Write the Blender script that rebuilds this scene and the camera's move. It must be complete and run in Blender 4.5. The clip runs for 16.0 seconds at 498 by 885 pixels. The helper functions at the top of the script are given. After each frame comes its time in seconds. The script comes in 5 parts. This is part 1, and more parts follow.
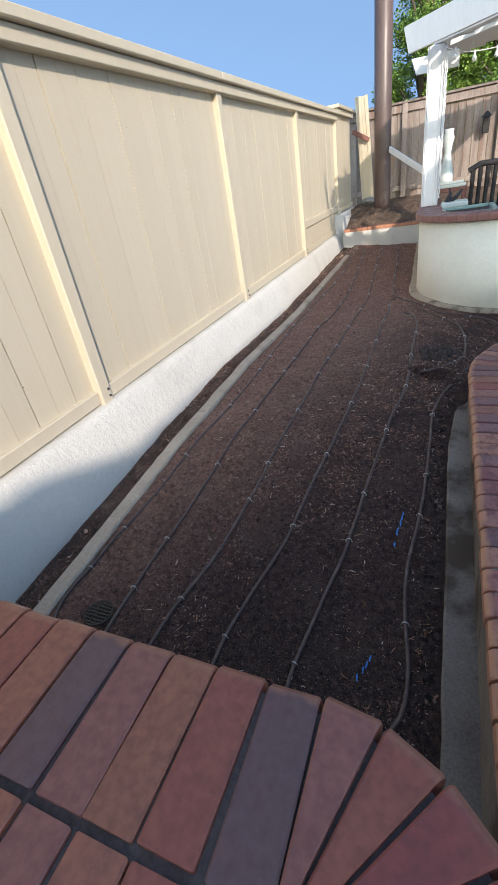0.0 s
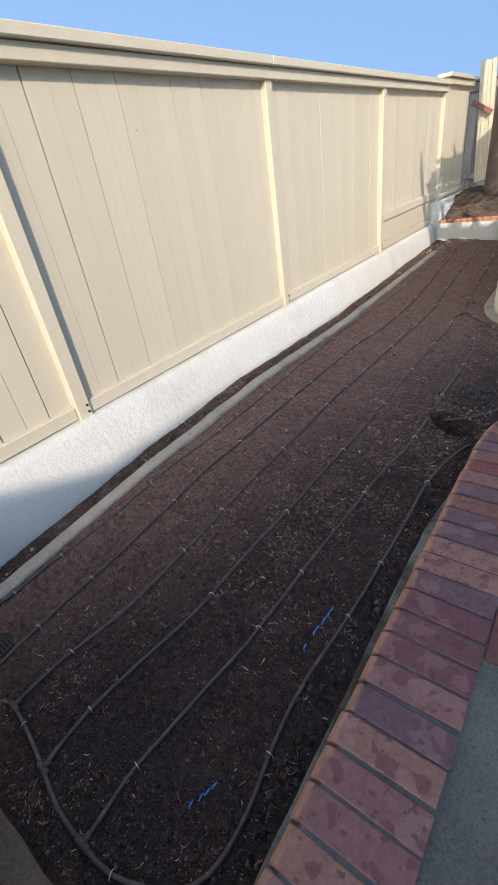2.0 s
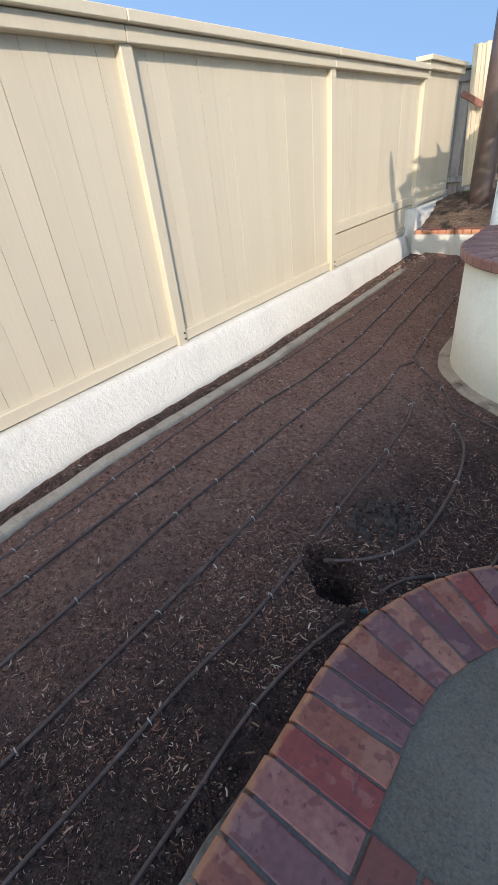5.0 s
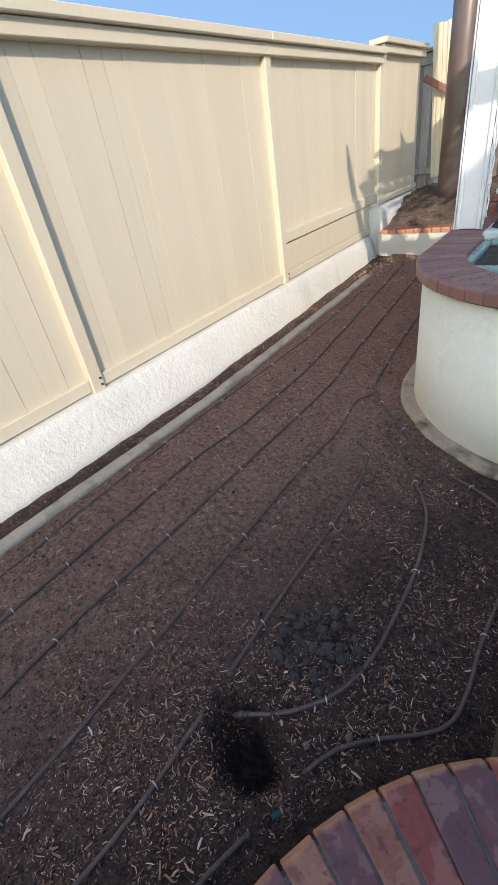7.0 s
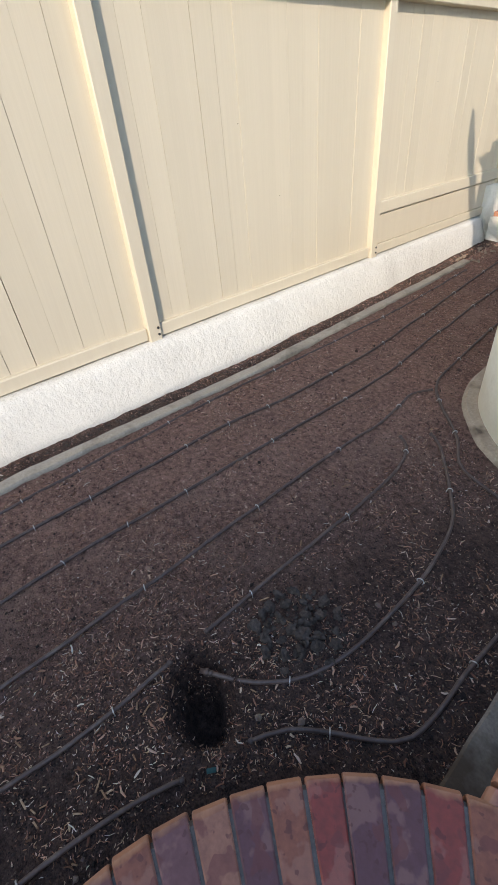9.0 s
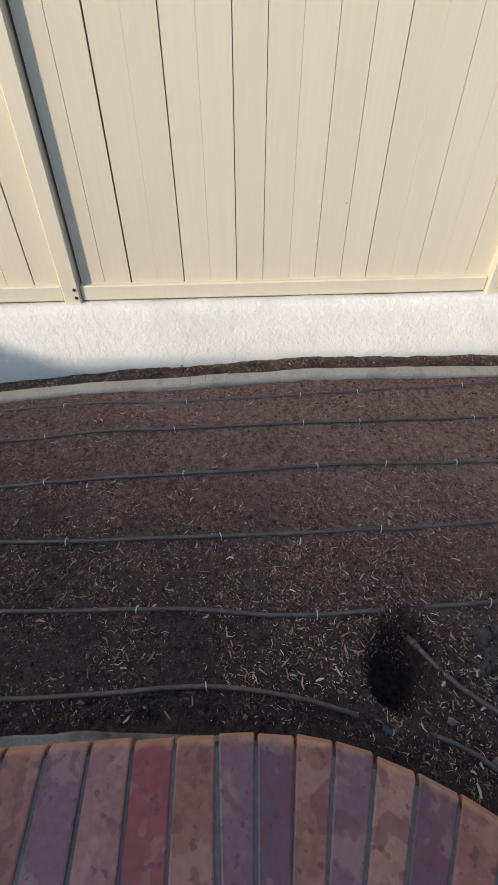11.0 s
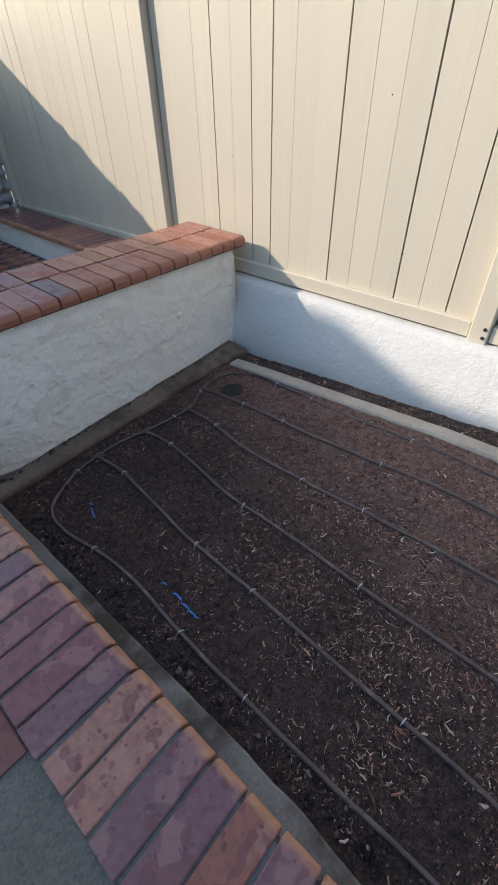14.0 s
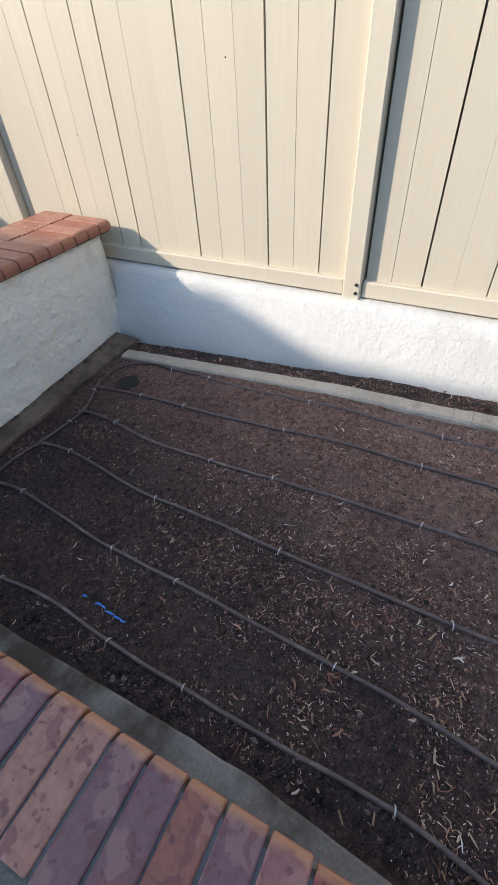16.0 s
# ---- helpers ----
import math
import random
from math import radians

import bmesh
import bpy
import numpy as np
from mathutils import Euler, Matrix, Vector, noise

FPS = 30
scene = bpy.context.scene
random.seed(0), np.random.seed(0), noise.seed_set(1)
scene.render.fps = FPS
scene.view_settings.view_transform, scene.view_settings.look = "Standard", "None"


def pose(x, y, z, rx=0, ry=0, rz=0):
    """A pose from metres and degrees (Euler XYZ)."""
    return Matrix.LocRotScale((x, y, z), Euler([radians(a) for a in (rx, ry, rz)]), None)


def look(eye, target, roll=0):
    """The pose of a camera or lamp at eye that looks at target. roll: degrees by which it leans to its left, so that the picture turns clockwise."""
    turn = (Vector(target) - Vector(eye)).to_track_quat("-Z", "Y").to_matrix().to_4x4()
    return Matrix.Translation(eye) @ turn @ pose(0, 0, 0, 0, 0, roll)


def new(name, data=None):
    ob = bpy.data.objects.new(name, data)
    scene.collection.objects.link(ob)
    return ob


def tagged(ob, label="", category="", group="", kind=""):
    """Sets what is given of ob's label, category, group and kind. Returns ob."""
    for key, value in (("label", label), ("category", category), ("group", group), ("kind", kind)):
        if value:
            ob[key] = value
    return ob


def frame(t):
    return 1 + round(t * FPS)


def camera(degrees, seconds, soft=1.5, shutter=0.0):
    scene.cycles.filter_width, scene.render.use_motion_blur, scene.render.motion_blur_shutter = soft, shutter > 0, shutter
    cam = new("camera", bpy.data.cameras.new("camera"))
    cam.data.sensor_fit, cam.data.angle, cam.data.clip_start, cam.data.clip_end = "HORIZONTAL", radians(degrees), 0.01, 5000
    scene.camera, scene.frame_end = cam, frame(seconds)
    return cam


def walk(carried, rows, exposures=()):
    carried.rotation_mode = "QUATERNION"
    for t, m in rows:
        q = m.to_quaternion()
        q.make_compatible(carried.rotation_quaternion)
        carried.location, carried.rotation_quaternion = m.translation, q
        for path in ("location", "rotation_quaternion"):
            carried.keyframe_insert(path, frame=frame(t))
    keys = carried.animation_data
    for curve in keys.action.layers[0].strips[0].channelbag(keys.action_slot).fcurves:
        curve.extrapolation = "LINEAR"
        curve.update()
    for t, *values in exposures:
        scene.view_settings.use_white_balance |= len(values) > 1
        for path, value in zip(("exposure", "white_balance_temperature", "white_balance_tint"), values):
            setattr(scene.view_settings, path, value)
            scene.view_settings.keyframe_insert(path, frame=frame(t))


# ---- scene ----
cam = camera(60.0, 16.0, soft=0.95)
PATH = [
    (0, (0.788, 0.642, 1.437), (0.015, 2.192, 0.438), -9.6),
    (0.5, (0.941, 0.708, 1.412), (0.06, 2.199, 0.412), -9.7),
    (1, (1.014, 0.921, 1.441), (0.125, 2.391, 0.417), -6.8),
    (1.5, (1.153, 1.154, 1.437), (0.132, 2.542, 0.422), -6.4),
    (2, (1.275, 1.33, 1.58), (0.163, 2.624, 0.536), -8.8),
    (2.5, (1.264, 1.531, 1.567), (0.152, 2.805, 0.499), -9.9),
    (3, (1.241, 1.823, 1.601), (0.204, 3.138, 0.509), -8.6),
    (3.5, (1.327, 2.081, 1.586), (0.255, 3.377, 0.502), -7.7),
    (4, (1.395, 2.341, 1.587), (0.29, 3.612, 0.509), -6.2),
    (4.2, (1.362, 2.453, 1.564), (0.267, 3.731, 0.483), -6.3),
    (6.3, (1.337, 3.338, 1.57), (0.212, 4.589, 0.489), -7.5),
    (6.5, (1.303, 3.422, 1.578), (0.2, 4.687, 0.491), -8.2),
    (7, (1.303, 3.586, 1.583), (0.221, 4.863, 0.488), -9.5),
    (7.5, (1.418, 3.727, 1.583), (0.269, 4.947, 0.492), -6.2),
    (8, (1.457, 3.765, 1.602), (0.317, 4.987, 0.502), -7.2),
    (8.2, (1.457, 3.77, 1.596), (0.316, 4.984, 0.489), -7.3),
    (10.3, (1.331, 3.53, 1.495), (-0.125, 3.91, 0.177), 0.2),
    (10.5, (1.318, 3.495, 1.489), (-0.148, 3.805, 0.164), 0.7),
    (11, (1.281, 3.428, 1.476), (-0.2, 3.534, 0.137), 0.9),
    (11.5, (1.243, 3.341, 1.477), (-0.222, 3.185, 0.125), 0.3),
    (12, (1.213, 3.277, 1.479), (-0.212, 2.885, 0.132), -0.3),
    (12.5, (1.186, 3.213, 1.477), (-0.17, 2.607, 0.137), 0.1),
    (13, (1.165, 3.16, 1.469), (-0.102, 2.359, 0.144), -1.1),
    (13.5, (1.149, 3.112, 1.469), (-0.039, 2.182, 0.157), -1.5),
    (14, (1.137, 3.044, 1.467), (0.003, 2.039, 0.162), -0.5),
    (14.5, (1.115, 3.01, 1.459), (0.016, 1.98, 0.143), -0.8),
    (15, (1.094, 3.021, 1.45), (-0.018, 2.014, 0.128), -2.0),
    (15.5, (1.069, 3.079, 1.443), (-0.117, 2.198, 0.095), -4.1),
    (16, (1.064, 3.131, 1.448), (-0.212, 2.431, 0.076), -2.9),
]
walk(cam, [(t, look(eye, target, roll)) for t, eye, target, roll in PATH], [(0.0, 1.34, 7500, 10), (9.3, 1.32, 7700, 10), (10.5, 1.24, 7900, 10), (11.2, 1.3, 7800, 10), (12.5, 1.37, 7500, 10), (13.5, 1.42, 7400, 10), (14.0, 1.44, 7400, 10), (14.5, 1.53, 7400, 10), (15.3, 1.54, 7400, 10), (16.0, 1.57, 7400, 10)])

# ---- world, sun, exposure ----
SUN_TO = Vector((1.0, -1.39, 0.82)).normalized()
world = bpy.data.worlds.new("sky")
scene.world = world
world.use_nodes = True
wn = world.node_tree.nodes
sky = wn.new("ShaderNodeTexSky")
sky.sky_type = "NISHITA"
sky.sun_disc = False
sky.sun_elevation = math.asin(SUN_TO.z)
sky.sun_rotation = math.atan2(SUN_TO.x, SUN_TO.y)
sky.air_density, sky.dust_density, sky.ozone_density, sky.altitude = 0.8, 0.8, 1.6, 300
# the clear sky keeps its deep blue down to the roofs on the side away from the sun
gen, lift, unit = wn.new("ShaderNodeTexCoord"), wn.new("ShaderNodeVectorMath"), wn.new("ShaderNodeVectorMath")
parts, bend, up = wn.new("ShaderNodeSeparateXYZ"), wn.new("ShaderNodeMath"), wn.new("ShaderNodeCombineXYZ")
bend.operation = "MULTIPLY_ADD"
bend.inputs[1].default_value, bend.inputs[2].default_value = 0.45, 0.3
world.node_tree.links.new(gen.outputs["Generated"], parts.inputs[0])
world.node_tree.links.new(parts.outputs[1], bend.inputs[0])
world.node_tree.links.new(bend.outputs[0], up.inputs[2])
world.node_tree.links.new(up.outputs[0], lift.inputs[1])
unit.operation = "NORMALIZE"
world.node_tree.links.new(gen.outputs["Generated"], lift.inputs[0])
world.node_tree.links.new(lift.outputs[0], unit.inputs[0])
world.node_tree.links.new(unit.outputs[0], sky.inputs[0])
tint = wn.new("ShaderNodeMix")
tint.data_type, tint.blend_type = "RGBA", "MULTIPLY"
tint.inputs["Factor"].default_value, tint.inputs["B"].default_value = 1.0, (0.85, 0.955, 0.975, 1)
world.node_tree.links.new(sky.outputs[0], tint.inputs["A"])
world.node_tree.links.new(tint.outputs["Result"], wn["Background"].inputs[0])
wn["Background"].inputs[1].default_value = 0.2
sun = new("sun", bpy.data.lights.new("sun", "SUN"))
sun.data.energy, sun.data.angle, sun.data.color = 1.68, radians(0.6), (1.0, 0.93, 0.915)
sun.matrix_world = look(SUN_TO * 30, (0, 0, 0))

# ---- helpers of this scene ----
rng = random.Random(7)


def mesh_of(name, bm, material, smooth=False):
    me = bpy.data.meshes.new(name)
    bm.normal_update()
    bm.to_mesh(me)
    bm.free()
    if material:
        me.materials.append(material)
    if smooth:
        me.polygons.foreach_set("use_smooth", [True] * len(me.polygons))
    return me


def part(name, bm, material, parent=None, label="", smooth=False):
    ob = new(name, mesh_of(name, bm, material, smooth))
    ob.parent = parent
    if label:
        ob["label"] = label
    return ob


def piece(name, me, parent, m):
    ob = new(name, me)
    ob.parent = parent
    ob.matrix_basis = m
    return ob


def lay(me, parent, m, tone=None):
    """One brick in its own tone."""
    ob = piece("brick", me, parent, m)
    ob.color = (*(tone or rng.choice(TONES[me.materials[0].name])), 1)
    return ob


def box(bm, x0, x1, y0, y1, z0, z1, bevel=0.004, m=None):
    """A box with chamfered edges."""
    r = bmesh.ops.create_cube(bm, size=1.0)
    vs = r["verts"]
    for v in vs:
        v.co = Vector(((x0 + x1) / 2 + v.co.x * (x1 - x0), (y0 + y1) / 2 + v.co.y * (y1 - y0), (z0 + z1) / 2 + v.co.z * (z1 - z0)))
    if bevel:
        es = list({e for v in vs for e in v.link_edges})
        out = bmesh.ops.bevel(bm, geom=es, offset=bevel, segments=1, affect="EDGES")
        vs = list({v for f in out["faces"] for v in f.verts} | {v for v in vs if v.is_valid})
    if m is not None:
        bmesh.ops.transform(bm, matrix=m, verts=[v for v in vs if v.is_valid])
    return bm


def boxed(*a, **k):
    return box(bmesh.new(), *a, **k)


def tube(bm, pts, r, n=8, close=False):
    """A round bar along a line of points; r is one radius or one for each point."""
    pts = [Vector(p) for p in pts]
    rs = r if isinstance(r, (list, tuple)) else [r] * len(pts)
    rings = []
    for i, p in enumerate(pts):
        a = pts[i - 1] if i or close else p
        b = pts[(i + 1) % len(pts)] if i + 1 < len(pts) or close else p
        d = (b - a).normalized()
        u = d.cross(Vector((0.13, 0.21, 0.97)))
        if u.length < 0.2:
            u = d.cross(Vector((1, 0, 0)))
        u.normalize()
        w = d.cross(u)
        rings.append([bm.verts.new(p + rs[i] * (math.cos(k * math.tau / n) * u + math.sin(k * math.tau / n) * w)) for k in range(n)])
    for i in range(len(rings) - (0 if close else 1)):
        q, s = rings[i], rings[(i + 1) % len(rings)]
        for k in range(n):
            bm.faces.new((q[k], q[(k + 1) % n], s[(k + 1) % n], s[k]))
    if not close:
        bm.faces.new(rings[0][::-1])
        bm.faces.new(rings[-1])
    return bm


def lathe(bm, prof, n=20, at=(0, 0, 0)):
    rings = [[bm.verts.new((at[0] + r * math.cos(k * math.tau / n), at[1] + r * math.sin(k * math.tau / n), at[2] + z)) for k in range(n)] for r, z in prof]
    for a, b in zip(rings, rings[1:]):
        for k in range(n):
            bm.faces.new((a[k], a[(k + 1) % n], b[(k + 1) % n], b[k]))
    bm.faces.new(rings[0][::-1])
    bm.faces.new(rings[-1])
    return bm


def spline(pts, step=0.04):
    """A smooth line through the points, at even steps."""
    pts = [Vector(p) for p in pts]
    out = []
    for i in range(len(pts) - 1):
        p0, p1, p2, p3 = pts[max(i - 1, 0)], pts[i], pts[i + 1], pts[min(i + 2, len(pts) - 1)]
        k = max(2, int((p2 - p1).length / step))
        for j in range(k):
            t = j / k
            out.append(0.5 * ((2 * p1) + (p2 - p0) * t + (2 * p0 - 5 * p1 + 4 * p2 - p3) * t * t + (3 * p1 - p0 - 3 * p2 + p3) * t ** 3))
    return out + [pts[-1]]


def sweep(bm, line, prof, cap=True):
    """Sweep a profile of (side, z) along a flat line of (x, y); side grows to the line's right."""
    line = [Vector((p[0], p[1], 0)) for p in line]
    rings = []
    for i, p in enumerate(line):
        d = (line[min(i + 1, len(line) - 1)] - line[max(i - 1, 0)]).normalized()
        right = Vector((d.y, -d.x, 0))
        rings.append([bm.verts.new(p + right * s + Vector((0, 0, z))) for s, z in prof])
    n = len(prof)
    for a, b in zip(rings, rings[1:]):
        for k in range(n):
            bm.faces.new((a[k], b[k], b[(k + 1) % n], a[(k + 1) % n]))
    if cap:
        bm.faces.new(rings[0])
        bm.faces.new(rings[-1][::-1])
    bmesh.ops.recalc_face_normals(bm, faces=bm.faces)
    return bm


def rough_up(bm, amount, scale, seed=0.0):
    for v in bm.verts:
        v.co += amount * noise.noise_vector(v.co * scale + Vector((seed, seed, seed)))
    return bm


# ---- materials ----
def material(name, dark, light, scale=6.0, fine=60.0, rough=0.6, bump=0.2, bump_scale=None, metal=0.0, spread=0.0, third=None, third_at=(0.55, 0.7), third_scale=3.0,
             rough2=None, stretch=(1, 1, 1), spec=0.5, bump2=0.0, bump2_scale=12.0, dist=0.01):
    """A surface with two colours mixed by a broad noise and a grain, an optional third in patches, and relief at two scales."""
    ma = bpy.data.materials.new(name)
    ma.use_nodes = True
    nt = ma.node_tree
    nd, ln = nt.nodes, nt.links
    bs = nd["Principled BSDF"]
    tc = nd.new("ShaderNodeTexCoord")
    mp = nd.new("ShaderNodeMapping")
    mp.inputs["Scale"].default_value = stretch
    info = nd.new("ShaderNodeObjectInfo")
    off = nd.new("ShaderNodeVectorMath")
    off.operation = "SCALE"
    off.inputs[0].default_value = (37.0, 17.0, 23.0)
    ln.new(info.outputs["Random"], off.inputs["Scale"])
    ln.new(tc.outputs["Object"], mp.inputs["Vector"])
    ln.new(off.outputs[0], mp.inputs["Location"])

    def nz(sc, detail=4.0, rg=0.55):
        n = nd.new("ShaderNodeTexNoise")
        n.inputs["Scale"].default_value, n.inputs["Detail"].default_value, n.inputs["Roughness"].default_value = sc, detail, rg
        ln.new(mp.outputs[0], n.inputs["Vector"])
        return n.outputs["Fac"]

    def ramp(sock, a, b):
        r = nd.new("ShaderNodeMapRange")
        r.inputs["From Min"].default_value, r.inputs["From Max"].default_value = a, b
        ln.new(sock, r.inputs["Value"])
        return r.outputs[0]

    def mix(fac, a, b):
        m = nd.new("ShaderNodeMix")
        m.data_type = "RGBA"
        for s, v in ((m.inputs["Factor"], fac), (m.inputs["A"], a), (m.inputs["B"], b)):
            if hasattr(v, "is_linked"):
                ln.new(v, s)
            else:
                s.default_value = (*v, 1) if isinstance(v, tuple) else v
        return m.outputs["Result"]

    broad, grain = nz(scale), nz(fine, 3.0, 0.6)
    add = nd.new("ShaderNodeMath")
    add.operation = "MULTIPLY_ADD"
    ln.new(grain, add.inputs[0])
    add.inputs[1].default_value = 0.5
    half = nd.new("ShaderNodeMath")
    half.operation = "MULTIPLY"
    half.inputs[1].default_value = 0.5
    ln.new(broad, half.inputs[0])
    ln.new(half.outputs[0], add.inputs[2])
    col = mix(ramp(add.outputs[0], 0.32, 0.68), dark, light)
    patch = None
    if third:
        patch = ramp(nz(third_scale, 5.0, 0.6), *third_at)
        col = mix(patch, col, third)
    if spread:
        hs = nd.new("ShaderNodeHueSaturation")
        ln.new(col, hs.inputs["Color"])
        mr = nd.new("ShaderNodeMapRange")
        mr.inputs["To Min"].default_value, mr.inputs["To Max"].default_value = 1 - spread, 1 + spread
        ln.new(info.outputs["Random"], mr.inputs["Value"])
        ln.new(mr.outputs[0], hs.inputs["Value"])
        col = hs.outputs[0]
    ln.new(col, bs.inputs["Base Color"])
    if patch is not None and rough2 is not None:
        r = nd.new("ShaderNodeMapRange")
        r.inputs["To Min"].default_value, r.inputs["To Max"].default_value = rough, rough2
        ln.new(patch, r.inputs["Value"])
        ln.new(r.outputs[0], bs.inputs["Roughness"])
    else:
        r = nd.new("ShaderNodeMapRange")
        r.inputs["To Min"].default_value, r.inputs["To Max"].default_value = max(rough - 0.12, 0.03), min(rough + 0.12, 1)
        ln.new(grain, r.inputs["Value"])
        ln.new(r.outputs[0], bs.inputs["Roughness"])
    bs.inputs["Metallic"].default_value = metal
    bs.inputs["Specular IOR Level"].default_value = spec
    if bump:
        b = nd.new("ShaderNodeBump")
        b.inputs["Strength"].default_value, b.inputs["Distance"].default_value = bump, dist
        ln.new(nz(bump_scale or fine, 5.0, 0.65), b.inputs["Height"])
        if bump2:
            b2 = nd.new("ShaderNodeBump")
            b2.inputs["Strength"].default_value, b2.inputs["Distance"].default_value = bump2, dist * 2
            ln.new(nz(bump2_scale, 3.0, 0.5), b2.inputs["Height"])
            ln.new(b2.outputs[0], b.inputs["Normal"])
        ln.new(b.outputs[0], bs.inputs["Normal"])
    return ma


TONES = {}


def brick_material(name, stops, glaze, worn, rough=0.36, speck=0.6, film_part=0.5):
    """Sealed brick: each brick takes its tone by chance, with dried pale patches, and a worn nose at the head of the brick."""
    ma = bpy.data.materials.new(name)
    ma.use_nodes = True
    nt = ma.node_tree
    nd, ln = nt.nodes, nt.links
    bs = nd["Principled BSDF"]
    tc, info = nd.new("ShaderNodeTexCoord"), nd.new("ShaderNodeObjectInfo")
    off = nd.new("ShaderNodeVectorMath")
    off.operation = "MULTIPLY_ADD"
    cmb = nd.new("ShaderNodeCombineXYZ")
    for i in range(3):
        ln.new(info.outputs["Random"], cmb.inputs[i])
    ln.new(cmb.outputs[0], off.inputs[0])
    off.inputs[1].default_value = (61.0, 43.0, 29.0)
    ln.new(tc.outputs["Object"], off.inputs[2])
    TONES[name] = stops

    def nz(sc, detail=4.0, rg=0.55):
        n = nd.new("ShaderNodeTexNoise")
        n.inputs["Scale"].default_value, n.inputs["Detail"].default_value, n.inputs["Roughness"].default_value = sc, detail, rg
        ln.new(off.outputs[0], n.inputs["Vector"])
        return n.outputs["Fac"]

    def ramp(sock, a, b, c=0.0, d=1.0):
        r = nd.new("ShaderNodeMapRange")
        for k, v in zip(("From Min", "From Max", "To Min", "To Max"), (a, b, c, d)):
            r.inputs[k].default_value = v
        ln.new(sock, r.inputs["Value"])
        return r.outputs[0]

    def mix(fac, a, b, kind="MIX"):
        m = nd.new("ShaderNodeMix")
        m.data_type, m.blend_type = "RGBA", kind
        for s, v in ((m.inputs["Factor"], fac), (m.inputs["A"], a), (m.inputs["B"], b)):
            if isinstance(v, tuple):
                s.default_value = (*v, 1)
            elif isinstance(v, float):
                s.default_value = v
            else:
                ln.new(v, s)
        return m.outputs["Result"]

    col = mix(ramp(nz(55, 5), 0.35, 0.65, 0.0, 0.4), info.outputs["Color"], (0.1, 0.035, 0.03))
    pale = ramp(nz(9, 4, 0.5), 0.535, 0.565)
    film = mix(0.5, col, glaze)
    col = mix(ramp(pale, 0, 1, 0, film_part), col, film)
    spots = ramp(nz(46, 2, 0.4), 0.64, 0.68)
    col = mix(ramp(spots, 0, 1, 0, speck), col, (0.1, 0.03, 0.03))
    drips = ramp(nz(19, 2, 0.35), 0.6, 0.625)
    col = mix(ramp(drips, 0, 1, 0, speck), col, (0.16, 0.045, 0.04))
    sp = nd.new("ShaderNodeSeparateXYZ")
    ln.new(tc.outputs["Object"], sp.inputs[0])
    jit = nd.new("ShaderNodeMath")
    jit.operation = "MULTIPLY_ADD"
    ln.new(nz(20, 3), jit.inputs[0])
    jit.inputs[1].default_value = 0.045
    ln.new(sp.outputs[0], jit.inputs[2])
    col = mix(ramp(jit.outputs[0], 0.034, 0.052, 0.75, 0.0), col, worn)
    ln.new(col, bs.inputs["Base Color"])
    ln.new(ramp(pale, 0, 1, rough, rough + 0.2), bs.inputs["Roughness"])
    b = nd.new("ShaderNodeBump")
    b.inputs["Strength"].default_value, b.inputs["Distance"].default_value = 0.25, 0.004
    ln.new(nz(90, 6, 0.65), b.inputs["Height"])
    ln.new(b.outputs[0], bs.inputs["Normal"])
    return ma


M_SOIL = material("bed_soil", (0.009, 0.005, 0.0045), (0.143, 0.087, 0.074), 38, 190, 0.95, 1.0, 95, third=(0.11, 0.073, 0.062), third_scale=4, third_at=(0.5, 0.85), bump2=1.0, bump2_scale=24, dist=0.022, spec=0.2)
# strip behind the kerb: damp and shade both put into its dark colour
M_SOIL_DAMP_SHADE = material("damp_shaded_strip_soil", (0.02, 0.013, 0.011), (0.17, 0.112, 0.09), 9, 120, 0.95, 1.0, 70, third=(0.24, 0.18, 0.14), third_scale=6, third_at=(0.6, 0.75), bump2=1.0, bump2_scale=22, dist=0.022, spec=0.2)
M_SOIL2 = material("planter_soil", (0.05, 0.034, 0.026), (0.22, 0.155, 0.115), 5, 60, 0.95, 1.0, 30, third=(0.1, 0.07, 0.054), third_scale=4, third_at=(0.5, 0.7), bump2=0.9, bump2_scale=11, dist=0.03, spec=0.2)
M_CLOD = material("soil_clods", (0.036, 0.028, 0.025), (0.125, 0.098, 0.088), 20, 90, 0.95, 0.8, 60, dist=0.01, spec=0.2)
M_CHIP = material("wood_chips", (0.16, 0.08, 0.045), (0.4, 0.24, 0.14), 9, 60, 0.85, 0.2, third=(0.5, 0.36, 0.24), third_scale=14)
M_STUCCO = material("white_stucco", (0.56, 0.545, 0.5), (0.64, 0.625, 0.575), 3, 45, 0.9, 0.65, 58, bump2=0.45, bump2_scale=22, dist=0.008, third=(0.51, 0.495, 0.45), third_scale=2.5, third_at=(0.55, 0.8))
M_STUCCO3 = material("smooth_cream_stucco", (0.84, 0.785, 0.645), (0.91, 0.865, 0.73), 3, 40, 0.9, 0.3, 30, bump2=0.35, bump2_scale=9, dist=0.012, third=(0.74, 0.66, 0.5), third_scale=4, third_at=(0.62, 0.8))
M_STUCCO2 = material("cream_stucco", (0.82, 0.765, 0.66), (0.91, 0.865, 0.765), 3, 60, 0.9, 0.65, 28, bump2=0.9, bump2_scale=11, dist=0.018, third=(0.7, 0.64, 0.53), third_scale=5, third_at=(0.58, 0.8))
M_PAINT = material("tan_fence_paint", (0.555, 0.487, 0.368), (0.595, 0.524, 0.4), 2.5, 14, 0.6, 0.06, 40, stretch=(1, 3, 0.35), spread=0.03, dist=0.003)
